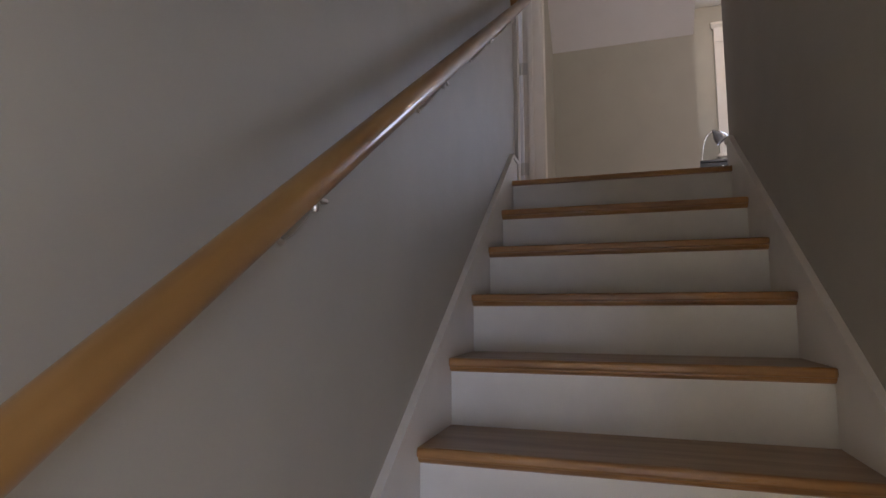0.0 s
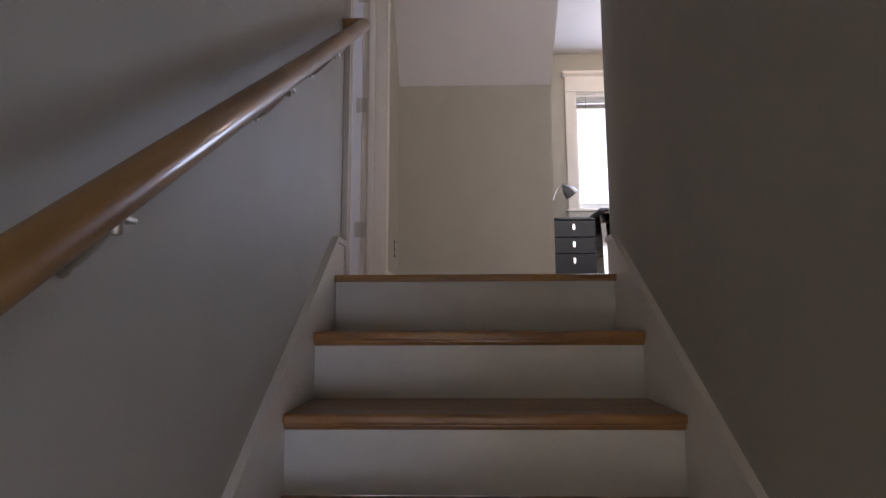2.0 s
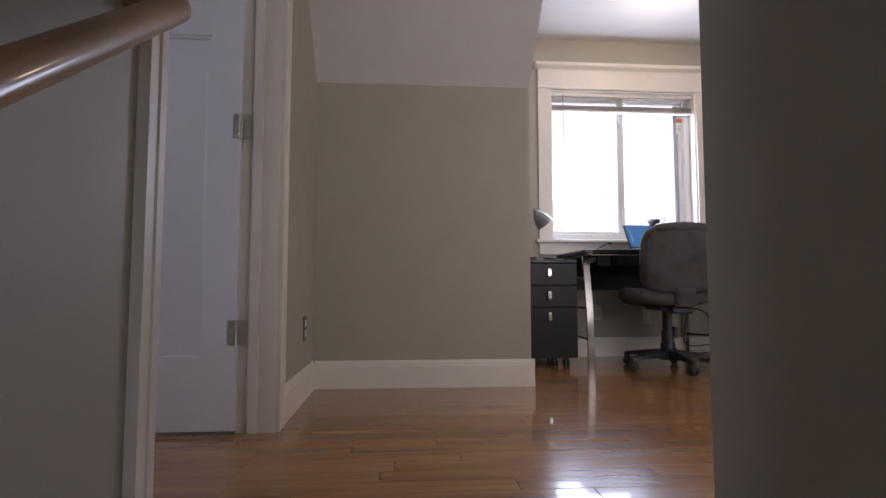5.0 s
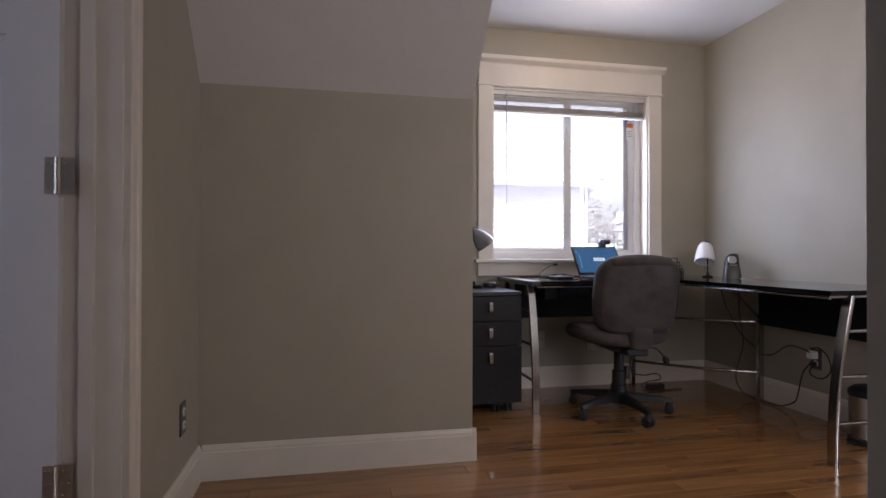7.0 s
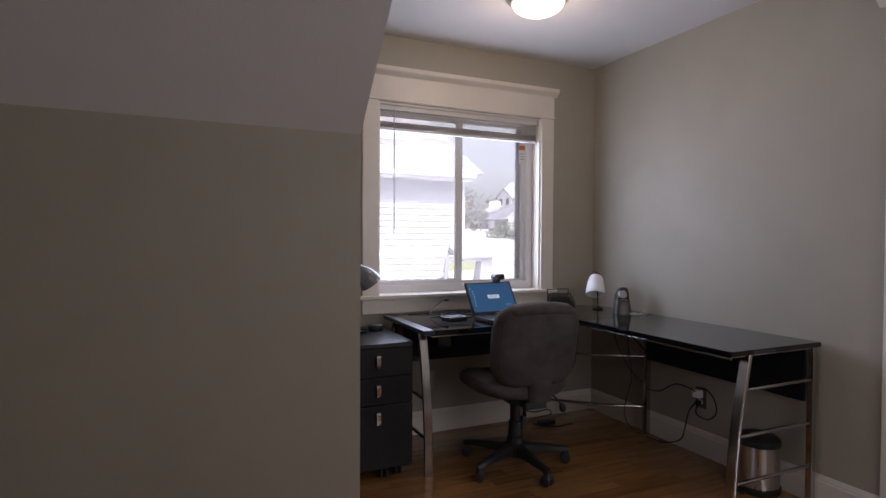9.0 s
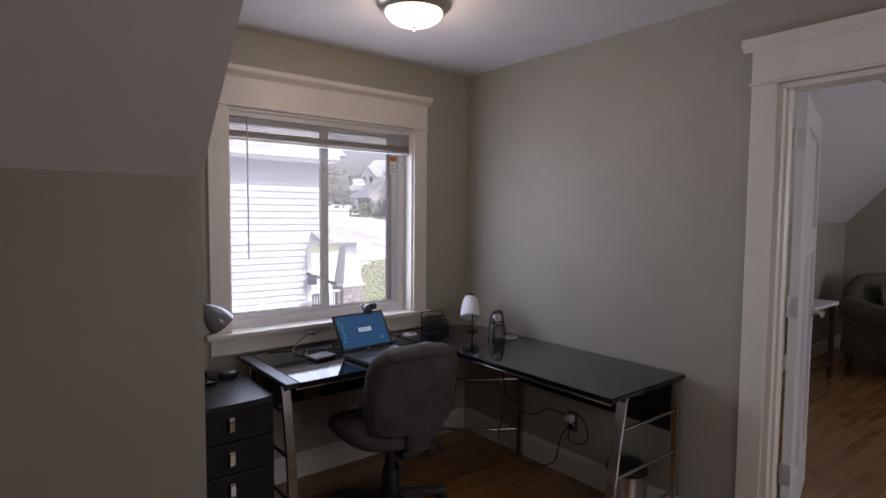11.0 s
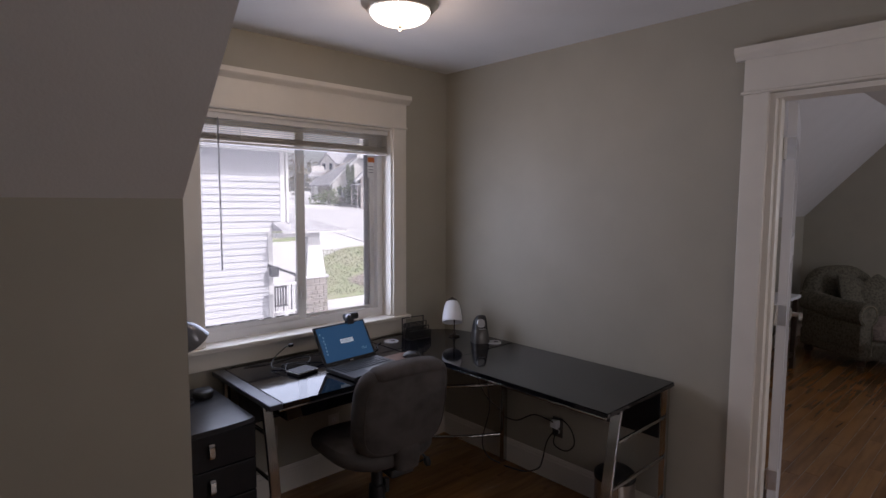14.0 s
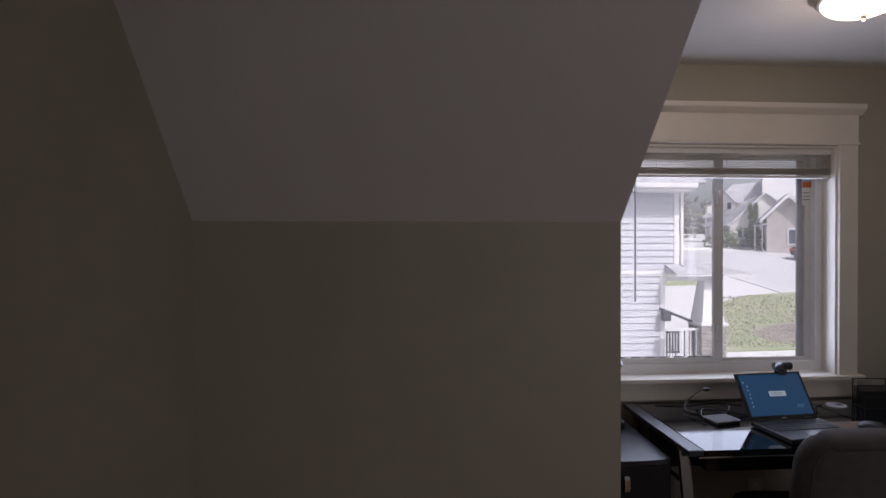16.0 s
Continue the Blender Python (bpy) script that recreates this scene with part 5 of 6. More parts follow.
def armchair():
    # local: front to -y, x to its left seen from the front
    a = thing("armchair", "rolled-arm tapestry armchair with nailhead trim and cushions", "armchair", at=(7.11, 4.34, 0), turn=-33.5)
    a.scale = (0.94, 0.94, 0.985)
    X, Y, Z = (1, 0, 0), (0, 1, 0), (0, 0, 1)
    bm = bmesh.new()
    box(bm, -0.5, -0.4, 0.11, 0.5, 0.4, 0.3, bev=0.03)
    part("base", bm, weave, a)
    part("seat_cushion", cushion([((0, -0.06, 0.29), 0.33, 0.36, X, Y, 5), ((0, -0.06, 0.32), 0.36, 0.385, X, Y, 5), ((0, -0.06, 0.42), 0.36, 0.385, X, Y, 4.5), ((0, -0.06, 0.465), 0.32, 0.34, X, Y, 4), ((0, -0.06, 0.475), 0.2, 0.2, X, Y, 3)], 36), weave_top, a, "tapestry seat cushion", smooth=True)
    bm = cushion([((0, 0.34 + dy, 0), 0.46 * s, 0.4 * s, X, Z, 2.6) for dy, s in ((-0.125, 0.06), (-0.12, 0.4), (-0.105, 0.7), (-0.085, 0.86), (-0.06, 0.95), (0.0, 1.0), (0.07, 0.97), (0.1, 0.85))], 40)
    for v in bm.verts:
        v.co.z += 0.56
        v.co.y += 0.18 * max(0, v.co.z - 0.4)
    part("backrest", bm, weave, a, "arched tapestry back", smooth=True)
    for s in (-1, 1):
        rows = []
        for y, k in ((-0.40, 1.0), (-0.37, 1.04), (0.0, 1.02), (0.38, 0.98)):
            rows.append(((s * 0.44, y, 0.56 + (0.04 if y > 0 else 0)), 0.115 * k, 0.115 * k, X, Z, 2.1))
        arm = part("arm_roll", cushion(rows, 28), weave, a, "rolled tapestry arm", smooth=True)
        bm = bmesh.new()
        box(bm, s * 0.44 - 0.08, -0.39, 0.2, s * 0.44 + 0.08, 0.36, 0.56, bev=0.03)
        part("arm_panel", bm, weave, a, smooth=True)
        bm = bmesh.new()
        for i in range(26):
            t = radians(-60 + 300 * i / 25)
            p = Vector((s * (0.44 + 0.095 * math.cos(t) * -1), -0.405, 0.56 + 0.095 * math.sin(t)))
            bmesh.ops.create_uvsphere(bm, u_segments=6, v_segments=4, radius=0.008, matrix=Matrix.Translation(p))
        for i in range(16):
            p = Vector((s * 0.385, -0.4, 0.17 + 0.02 * i))
            bmesh.ops.create_uvsphere(bm, u_segments=6, v_segments=4, radius=0.008, matrix=Matrix.Translation(p))
        part("nailheads", bm, studs, arm, "row of brass nailheads")
    for i, (x, t, tl) in enumerate(((-0.08, 12, -20), (0.19, -24, -24))):
        cu = part("throw_cushion", cushion([((0, 0, -0.07), 0.12, 0.12, X, Y, 4), ((0, 0, -0.04), 0.19, 0.19, X, Y, 5), ((0, 0, 0), 0.22, 0.22, X, Y, 6), ((0, 0, 0.04), 0.19, 0.19, X, Y, 5), ((0, 0, 0.07), 0.12, 0.12, X, Y, 4)], 28), weave, a, "loose tapestry cushion", smooth=True)
        cu.matrix_basis = pose(x, 0.13 - 0.05 * i, 0.66 - 0.02 * i, 90 + tl, t, 10)
    for x in (-0.42, 0.42):
        for y in (-0.32, 0.34):
            bun_foot(a, x, y)


armchair()


def ottoman():
    o = thing("ottoman", "tapestry ottoman on turned dark wooden feet", "ottoman", at=(6.41, 3.55, 0), turn=-43)
    bm = bmesh.new()
    box(bm, -0.36, -0.27, 0.11, 0.36, 0.27, 0.3, bev=0.03)
    part("base", bm, weave, o, smooth=True)
    X, Y = (1, 0, 0), (0, 1, 0)
    part("cushion", cushion([((0, 0, 0.295), 0.35, 0.26, X, Y, 7), ((0, 0, 0.31), 0.38, 0.29, X, Y, 7), ((0, 0, 0.38), 0.38, 0.29, X, Y, 6), ((0, 0, 0.41), 0.33, 0.245, X, Y, 5), ((0, 0, 0.418), 0.2, 0.14, X, Y, 4)], 36), weave_top, o, "paler tapestry top", smooth=True)
    for x in (-0.29, 0.29):
        for y in (-0.2, 0.2):
            bun_foot(o, x, y)


ottoman()
outlet("wall_outlet", pose(FARX, 3.72, 0.38, 0, 0, -90), False, "white outlet plate on the far wall")


def side_desk():
    d = thing("side_desk", "white-topped side desk with dark legs against the knee wall", "desk", at=(5.75, 4.98, 0))
    bm = bmesh.new()
    box(bm, -0.5, -0.24, 0.70, 0.5, 0.24, 0.73, bev=0.004)
    part("tabletop", bm, white_glass, d, "white tabletop")
    for x in (-0.46, 0.46):
        for y in (-0.2, 0.2):
            part("leg", boxes((x - 0.02, y - 0.02, 0, x + 0.02, y + 0.02, 0.70), bev=0.003), dark_wood, d)
    part("stretcher", boxes((-0.46, -0.21, 0.12, 0.46, -0.19, 0.16)), dark_wood, d)


side_desk()


def monitor():
    m = thing("monitor", "black switched-off monitor on the white side desk", "monitor", at=(5.85, 4.98, 0.73), turn=15)
    part("stand", lathed([(0, 0), (0.1, 0), (0.1, 0.01), (0.025, 0.016), (0.02, 0.12), (0, 0.12)], seg=24), black_plastic, m, smooth=True)
    bm = bmesh.new()
    box(bm, -0.28, -0.02, 0.08, 0.28, 0.02, 0.42, bev=0.006)
    part("housing", bm, black_plastic, m)
    part("screen", boxes((-0.265, -0.0225, 0.095, 0.265, -0.0205, 0.405)), black_glass, m)


monitor()

# ---- outdoors ----
HILL = 0.1275


def ground_z(y):
    return -2.5 if y < 19 else (-2.5 + (y - 19) * HILL if y < 52 else 1.71 + (y - 52) * 0.02)


concrete = material("concrete", (0.65, 0.65, 0.66), 0.85, vary=0.08, scale=1.5, bump=0.2, bump_scale=20)
asphalt = material("worn_street", (0.56, 0.56, 0.58), 0.9, vary=0.1, scale=1.2, bump=0.3, bump_scale=40)
grass_m = material("grass", (0.26, 0.31, 0.16), 0.9, color2=(0.38, 0.36, 0.26), scale=1.2, bump=0.5, bump_scale=15)
soil = material("soil", (0.32, 0.28, 0.24), 0.95, vary=0.3, scale=3, bump=0.8, bump_scale=8)
siding_m = material("siding", (0.48, 0.49, 0.53), 0.6, vary=0.05, scale=3)
white_wood = material("white_wood", (0.68, 0.68, 0.69), 0.5, vary=0.03)
shingle_m = material("shingle", (0.48, 0.48, 0.51), 0.9, vary=0.25, scale=4, bump=0.5, bump_scale=12, piece=0.5)
far_wall = material("far_wall", (0.74, 0.72, 0.70), 0.7, vary=0.06)
far_brown = material("far_brown", (0.50, 0.46, 0.43), 0.8, vary=0.2, scale=2)
far_glass = material("far_glass", (0.08, 0.09, 0.11), 0.1)
leaf_m = material("leaf", (0.09, 0.12, 0.05), 0.7, color2=(0.2, 0.22, 0.11), scale=4)
bark = material("bark", (0.22, 0.19, 0.17), 0.9, vary=0.2)

rows_y = [-300, 19, 24, 29, 34, 39, 44, 48, 52, 120, 1500]
bm = bmesh.new()
prev = None
for y in rows_y:
    cur = [bm.verts.new((x, y, ground_z(y))) for x in (-900, -40, 0, 10, 20, 30, 45, 900)]
    if prev:
        for i in range(7):
            bm.faces.new((prev[i], prev[i + 1], cur[i + 1], cur[i]))
    prev = cur
structure("ground", bm, concrete, "pale sunlit concrete and paths rising up a hill")


def sheet(name, pts, lift, mat, label):
    bm = bmesh.new()
    top = [bm.verts.new((x, y, ground_z(y) + lift)) for x, y in pts]
    low = [bm.verts.new((x, y, ground_z(y) - 0.1)) for x, y in pts]
    bm.faces.new(top)
    n = len(pts)
    for i in range(n):
        bm.faces.new((top[i], top[(i + 1) % n], low[(i + 1) % n], low[i]))
    bmesh.ops.triangulate(bm, faces=bm.faces)
    return structure(name, bm, mat, label)


sheet("lawn", [(13.9, 32.8), (16.6, 33.0), (18.9, 37.3), (15.9, 37.2)], 0.05, grass_m, "small sunlit lawn beyond the porch")
sheet("lawn", [(10.6, 21.6), (17.5, 21.8), (23.5, 30.8), (20.1, 30.8), (17.3, 30.2), (14.3, 27.9), (12.4, 24.6)], 0.05, grass_m, "patchy green lawn beside the drive")
rnd = random.Random(17)
sheet("flower_bed", [(15.4 + (2.0 + rnd.uniform(-0.35, 0.35)) * math.cos(a) + 0.9 * math.sin(a), 23.6 + (1.25 + rnd.uniform(-0.2, 0.2)) * math.sin(a)) for a in [2 * math.pi * k / 26 for k in range(26)]], 0.07, soil, "bare brown soil bed in the lawn")
bm = bmesh.new()
for i in range(500):
    a, r = rnd.uniform(0, 6.28), rnd.random() ** 0.5
    x, y, q = 15.4 + 1.9 * r * math.cos(a) + 0.9 * r * math.sin(a), 23.6 + 1.2 * r * math.sin(a), rnd.uniform(0.03, 0.1)
    bmesh.ops.create_icosphere(bm, subdivisions=1, radius=q, matrix=Matrix.Translation((x, y, ground_z(y) + 0.07)) @ Matrix.Diagonal((1.4, 1, 0.6, 1)))
tagged(part("soil_clods", bm, soil), "loose clods of brown soil", "soil", kind="stuff")
sheet("road", [(19.6, 30.0), (26, 27), (48, 45.5), (33, 47.2), (24, 45.4), (18, 51.5), (15, 51.5), (19.2, 41), (19.6, 35.6)], 0.04, asphalt, "sunlit grey street climbing the hill")
sheet("verge", [(22, 47.6), (48, 48.2), (48, 51.9), (18, 51.9)], 0.06, concrete, "pale paved strip in front of the houses")
# tufts of grass on the lawn
rnd = random.Random(11)
bm = bmesh.new()
for i in range(6000):
    y = rnd.uniform(21.9, 30)
    x = rnd.uniform(11 + (y - 21.8) * 0.5, 17 + (y - 21.8) * 0.6)
    if 12.9 < x - (y - 22.6) * 0.6 < 16.2 and 22.6 < y < 24.9:
        continue
    z, h, a = ground_z(y) + 0.05, rnd.uniform(0.03, 0.08), rnd.uniform(0, 6.28)
    dx, dy = 0.028 * math.cos(a), 0.028 * math.sin(a)
    vs = [bm.verts.new(p) for p in ((x - dx, y - dy, z), (x + dx, y + dy, z), (x + rnd.uniform(-0.04, 0.04), y + rnd.uniform(-0.04, 0.04), z + h))]
    bm.faces.new(vs)
tagged(part("grass", bm, grass_m), "tufts of green lawn grass", "grass", kind="stuff")


# neighbour's house: lap siding, eave, porch
def neighbour():
    h = thing("neighbour_house", "pale blue-grey lap-sided house with white trim next door", "house")
    Y, X0, XU, XL, E = 19.0, -7.0, 8.02, 7.5, 3.075
    body = part("wall", boxes((X0, Y + 0.03, -2.6, XL, Y + 9, 0.76), (X0, Y + 0.03, 0.76, XU - 0.001, Y + 9, E + 0.2)), siding_m, h)
    z = -2.5
    while z < E - 0.05:
        xr = XU if z > 0.7 else XL
        rev = 0.195
        part("siding_board", prismed([(Y + 0.03, z), (Y - 0.014, z), (Y + 0.022, z + rev + 0.012), (Y + 0.03, z + rev + 0.012)], "x", X0, xr), siding_m, body)
        z += rev
    part("corner_board", boxes((XU - 0.12, Y - 0.02, 0.74, XU + 0.02, Y + 0.1, E)), white_wood, h)
    part("corner_board", boxes((XL - 0.02, Y - 0.02, -2.6, XL + 0.12, Y + 0.1, 0.8)), white_wood, h)
    part("band_board", boxes((X0, Y - 0.015, 0.68, XU, Y + 0.03, 0.80)), white_wood, h)
    part("downspout", boxes((XU + 0.06, Y - 0.06, 0.95, XU + 0.14, Y + 0.02, E), bev=0.01), white_wood, h)
    part("spout_elbow", tubed([(XU + 0.1, Y - 0.02, 1.0), (XU + 0.1, Y - 0.03, 0.93), (XU + 0.04, Y - 0.2, 0.9)], 0.045, 8), shingle_m, h, "grey downspout elbow")
    part("fascia", boxes((X0, Y - 0.56, E, XU + 0.2, Y - 0.5, E + 0.2)), white_wood, h)
    part("soffit", boxes((X0, Y - 0.5, E, XU + 0.2, Y + 0.02, E + 0.04)), white_wood, h)
    g = bmesh.new()
    prism(g, [(Y - 0.66, E + 0.1), (Y - 0.64, E + 0.07), (Y - 0.58, E + 0.07), (Y - 0.56, E + 0.22), (Y - 0.67, E + 0.22)], "x", X0, XU + 0.25)
    part("gutter", g, white_wood, h)
    roof = part("roof", prismed([(Y - 0.62, E + 0.2), (Y + 4.4, E + 3.0), (Y + 9.6, E + 0.2), (Y + 9.4, E + 0.2), (Y + 4.4, E + 2.85), (Y - 0.4, E + 0.2)], "x", X0 - 0.4, XU + 0.5), shingle_m, h, "grey shingle roof")
    for i in range(11):
        t0 = i / 11
        y0, z0 = Y - 0.62 + 5.02 * t0, E + 0.22 + 2.8 * t0
        part("shingle_course", prismed([(y0, z0), (y0, z0 + 0.03), (y0 + 0.5, z0 + 0.285), (y0 + 0.5, z0 + 0.27)], "x", X0 - 0.42, XU + 0.52), shingle_m, roof)


neighbour()


def porch():
    p = thing("porch", "white porch with shingled roof, tapered column and stone pier", "porch")
    bm = bmesh.new()
    x0, x1, y0, y1, z0, z1 = 7.62, 9.82, 18.25, 21.2, 0.72, 1.2
    base = [bm.verts.new(v) for v in ((x0, y0, z0), (x1, y0, z0), (x1, y1, z0), (x0, y1, z0))]
    ridge = [bm.verts.new(v) for v in ((x0, 19.7, z1), (8.5, 19.7, z1))]
    bm.faces.new((base[0], base[1], ridge[1], ridge[0]))
    bm.faces.new((base[1], base[2], ridge[1]))
    bm.faces.new((base[2], base[3], ridge[0], ridge[1]))
    bm.faces.new((base[3], base[0], ridge[0]))
    bm.faces.new(base[::-1])
    part("roof", bm, shingle_m, p, "grey shingle hip roof")
    part("fascia", boxes((x0, y0 + 0.02, 0.655, x1 - 0.04, y0 + 0.06, 0.718), (x1 - 0.08, y0 + 0.06, 0.655, x1 - 0.04, y1, 0.718)), white_wood, p)
    part("beam", boxes((7.62, 18.75, 0.5, 9.1, 18.95, 0.654)), white_wood, p)
    bm = bmesh.new()
    rows = []
    for z, w in ((-0.72, 0.34), (0.44, 0.2), (0.5, 0.2)):
        rows.append([bm.verts.new((8.83 + a * w, 18.85 + b * w, z)) for a, b in ((-1, -1), (1, -1), (1, 1), (-1, 1))])
    for a, b in zip(rows, rows[1:]):
        for k in range(4):
            bm.faces.new((a[k], a[(k + 1) % 4], b[(k + 1) % 4], b[k]))
    bm.faces.new(rows[0][::-1])
    bm.faces.new(rows[-1])
    part("column", bm, white_wood, p, "tapered white column")
    pier = part("pier", boxes((8.48, 18.5, -2.6, 9.18, 19.2, -0.78)), material("mortar", (0.3, 0.28, 0.26), 0.95), p, "stacked stone pier")
    part("pier_cap", boxes((8.42, 18.44, -0.78, 9.24, 19.26, -0.7), bev=0.01), concrete, p)
    stone_m = material("stone", (0.34, 0.31, 0.28), 0.9, vary=0.2, scale=5, bump=0.5, bump_scale=25, piece=0.9)
    rnd = random.Random(21)
    z = -2.5
    while z < -0.82:
        hgt = min(rnd.uniform(0.08, 0.16), -0.79 - z)
        for side in (0, 1):
            a = 0.0
            while a < 0.74:
                ln = min(rnd.uniform(0.14, 0.34), 0.76 - a)
                bm = bmesh.new()
                o = rnd.uniform(0.015, 0.04)
                if side == 0:
                    box(bm, 8.45 + a, 18.5 - o, z + 0.008, 8.45 + a + ln - 0.012, 18.52, z + hgt - 0.006, bev=0.012, seg=1)
                else:
                    box(bm, 8.48 - o, 18.47 + a, z + 0.008, 8.5, 18.47 + a + ln - 0.012, z + hgt - 0.006, bev=0.012, seg=1)
                part("stone", bm, stone_m, pier)
                a += ln
        z += hgt
    # deck railing and dark gate
    dark = material("dark_iron", (0.03, 0.03, 0.035), 0.5)
    rail = part("railing", boxes((7.45, 18.62, -0.92, 8.6, 18.68, -0.86), (7.45, 18.62, -1.75, 8.6, 18.68, -1.7)), white_wood, p, "white porch railing")
    for i in range(13):
        x = 7.5 + 0.088 * i
        part("baluster", boxes((x, 18.635, -1.7, x + 0.025, 18.665, -0.92)), white_wood if i % 3 else dark, rail)
    part("stair_rail", prismed([(7.45, -0.28), (7.45, -0.36), (8.6, -0.82), (8.6, -0.74)], "y", 18.95, 19.02), dark, p, "dark sloping stair rail")
    gate = part("gate_panel", boxes((7.45, 18.56, -1.55, 7.86, 18.6, -1.5), (7.45, 18.56, -0.98, 7.86, 18.6, -0.93)), dark, p, "dark iron gate panel")
    for i in range(5):
        part("gate_bar", boxes((7.46 + 0.085 * i, 18.56, -1.5, 7.5 + 0.085 * i, 18.6, -0.98)), dark, gate)
    part("mailbox", boxes((7.44, 18.7, -0.66, 7.68, 18.9, -0.36), bev=0.02), dark, p, "dark box on the railing")


porch()


def gable_house(name, label, x0, x1, y, depth, base, eave, ridge, wall_m, turn=0):
    h = thing(name, label, "house", at=((x0 + x1) / 2, y, base), turn=turn)
    hw = (x1 - x0) / 2
    e, r = eave - base, ridge - base
    part("wall", prismed([(-hw, -0.5), (hw, -0.5), (hw, e), (0, r), (-hw, e)], "y", 0, depth), wall_m, h)
    for s in (-1, 1):
        roof = [(s * (hw + 0.5), e - 0.5 * (r - e) / hw), (0, r), (0, r + 0.22), (s * (hw + 0.5), e + 0.22 - 0.5 * (r - e) / hw)]
        part("roof", prismed(roof, "y", -0.5, depth + 0.4), shingle_m, h, "grey shingle roof")
        part("bargeboard", prismed([(p, q - 0.1) for p, q in roof[:2]] + [(p, q - 0.08) for p, q in roof[2:]], "y", -0.56, -0.5), white_wood, h)
    return h


def far_window(h, x, z, w, hh, y=-0.03):
    wn_ = part("window", boxes((x - w / 2 - 0.12, y - 0.03, z - 0.12, x + w / 2 + 0.12, y + 0.02, z + hh + 0.12)), white_wood, h)
    part("pane", boxes((x - w / 2, y - 0.05, z, x + w / 2, y - 0.03, z + hh)), far_glass, wn_)


# craftsman house across the street: front gable with a porch roof, main roof and gabled dormer behind
def slab(bm, pts, thick):
    """A sloping sheet with thickness below its corner points."""
    hi = [bm.verts.new(p) for p in pts]
    lo = [bm.verts.new((p[0], p[1], p[2] - thick)) for p in pts]
    n = len(pts)
    bm.faces.new(hi)
    bm.faces.new(lo[::-1])
    for i in range(n):
        bm.faces.new((hi[i], lo[i], lo[(i + 1) % n], hi[(i + 1) % n]))


def far_house():
    h = thing("far_house", "pale house with a steep grey roof and porch across the street", "house", at=(28.0, 50.0, 1.55), turn=-28)
    part("front_wall", prismed([(0.5, -0.8), (6.2, -0.8), (6.2, 1.6), (3.2, 4.3), (0.5, 1.66)], "y", 0.0, 3.0), far_wall, h, "pale gable wall")
    bm = bmesh.new()
    slab(bm, [(3.2, -0.25, 4.44), (0.34, -0.25, 1.66), (-1.6, 1.6, 1.62), (-1.0, 3.2, 2.3), (3.2, 3.0, 4.5)], 0.14)
    part("porch_roof", bm, shingle_m, h, "grey shingled porch roof")
    bm = bmesh.new()
    slab(bm, [(3.2, -0.25, 4.44), (3.2, 3.0, 4.5), (6.6, 3.0, 1.4), (6.6, -0.25, 1.4)], 0.14)
    part("gable_roof", bm, shingle_m, h)
    part("bargeboard", prismed([(0.3, 1.52), (3.2, 4.32), (3.2, 4.5), (0.3, 1.7)], "y", -0.3, -0.25), white_wood, h)
    part("eave_edge", tubed([(3.2, 3.0, 4.52), (-1.0, 3.2, 2.34)], 0.09, 6), far_brown, h, "dark roof edge")
    # main body and roof behind
    part("main_wall", boxes((-1.2, 3.4, -0.8, 3.5, 10.0, 3.6)), far_wall, h)
    bm = bmesh.new()
    slab(bm, [(-1.6, 2.9, 2.6), (3.6, 2.9, 2.6), (3.6, 6.6, 6.0), (1.1, 6.6, 5.85)], 0.2)
    part("main_roof", bm, shingle_m, h, "grey shingle roof")
    part("upper_wing", boxes((3.5, 2.9, -0.8, 8.6, 8.0, 6.4)), white_wood, h, "tall white wing wall")
    part("chimney", boxes((3.22, 2.4, -0.8, 3.56, 2.9, 5.9)), far_wall, h, "pale chimney stack")
    # porch: brown block in place of the shaded recess, columns and rail
    part("porch_recess", boxes((-1.0, 1.2, -0.6, 0.5, 2.9, 1.5)), far_brown, h)
    for x in (-0.9, 0.66):
        bm = bmesh.new()
        rows = []
        for z, w in ((0.35, 0.19), (1.55, 0.12)):
            rows.append([bm.verts.new((x + a * w, -0.2 + b * w + (1.3 if x < 0 else 0), z)) for a, b in ((-1, -1), (1, -1), (1, 1), (-1, 1))])
        for k in range(4):
            bm.faces.new((rows[0][k], rows[0][(k + 1) % 4], rows[1][(k + 1) % 4], rows[1][k]))
        bm.faces.new(rows[1])
        part("porch_column", bm, white_wood, h)
        part("porch_pier", boxes((x - 0.24, -0.45 + (1.3 if x < 0 else 0), -0.8, x + 0.24, 0.05 + (1.3 if x < 0 else 0), 0.35)), far_brown, h)
    part("porch_rail", boxes((0.9, -0.3, 0.3, 2.6, -0.24, 0.4), (0.9, -0.29, -0.5, 2.6, -0.25, 0.3)), far_brown, h, "brown porch rail")
    for x in (1.28, 1.75):
        far_window(h, x, 0.62, 0.3, 0.78)
    # dormer turned towards the road
    d = part("dormer", prismed([(-0.8, 0.0), (0.8, 0.0), (0.8, 1.05), (0.0, 1.9), (-0.8, 1.05)], "y", 0, 2.2), far_wall, h, "gabled dormer")
    d.matrix_basis = pose(0.3, 3.3, 2.95, 0, 0, -32)
    for sgn in (-1, 1):
        bm = bmesh.new()
        slab(bm, [(0, -0.2, 2.02), (sgn * 1.02, -0.2, 0.94), (sgn * 1.02, 2.3, 0.94), (0, 2.3, 2.02)], 0.12)
        part("dormer_roof", bm, shingle_m, d)
    for x in (-0.36, 0.42):
        w_ = part("window", boxes((x - 0.24, -0.06, 0.22, x + 0.24, 0.0, 0.98)), white_wood, d)
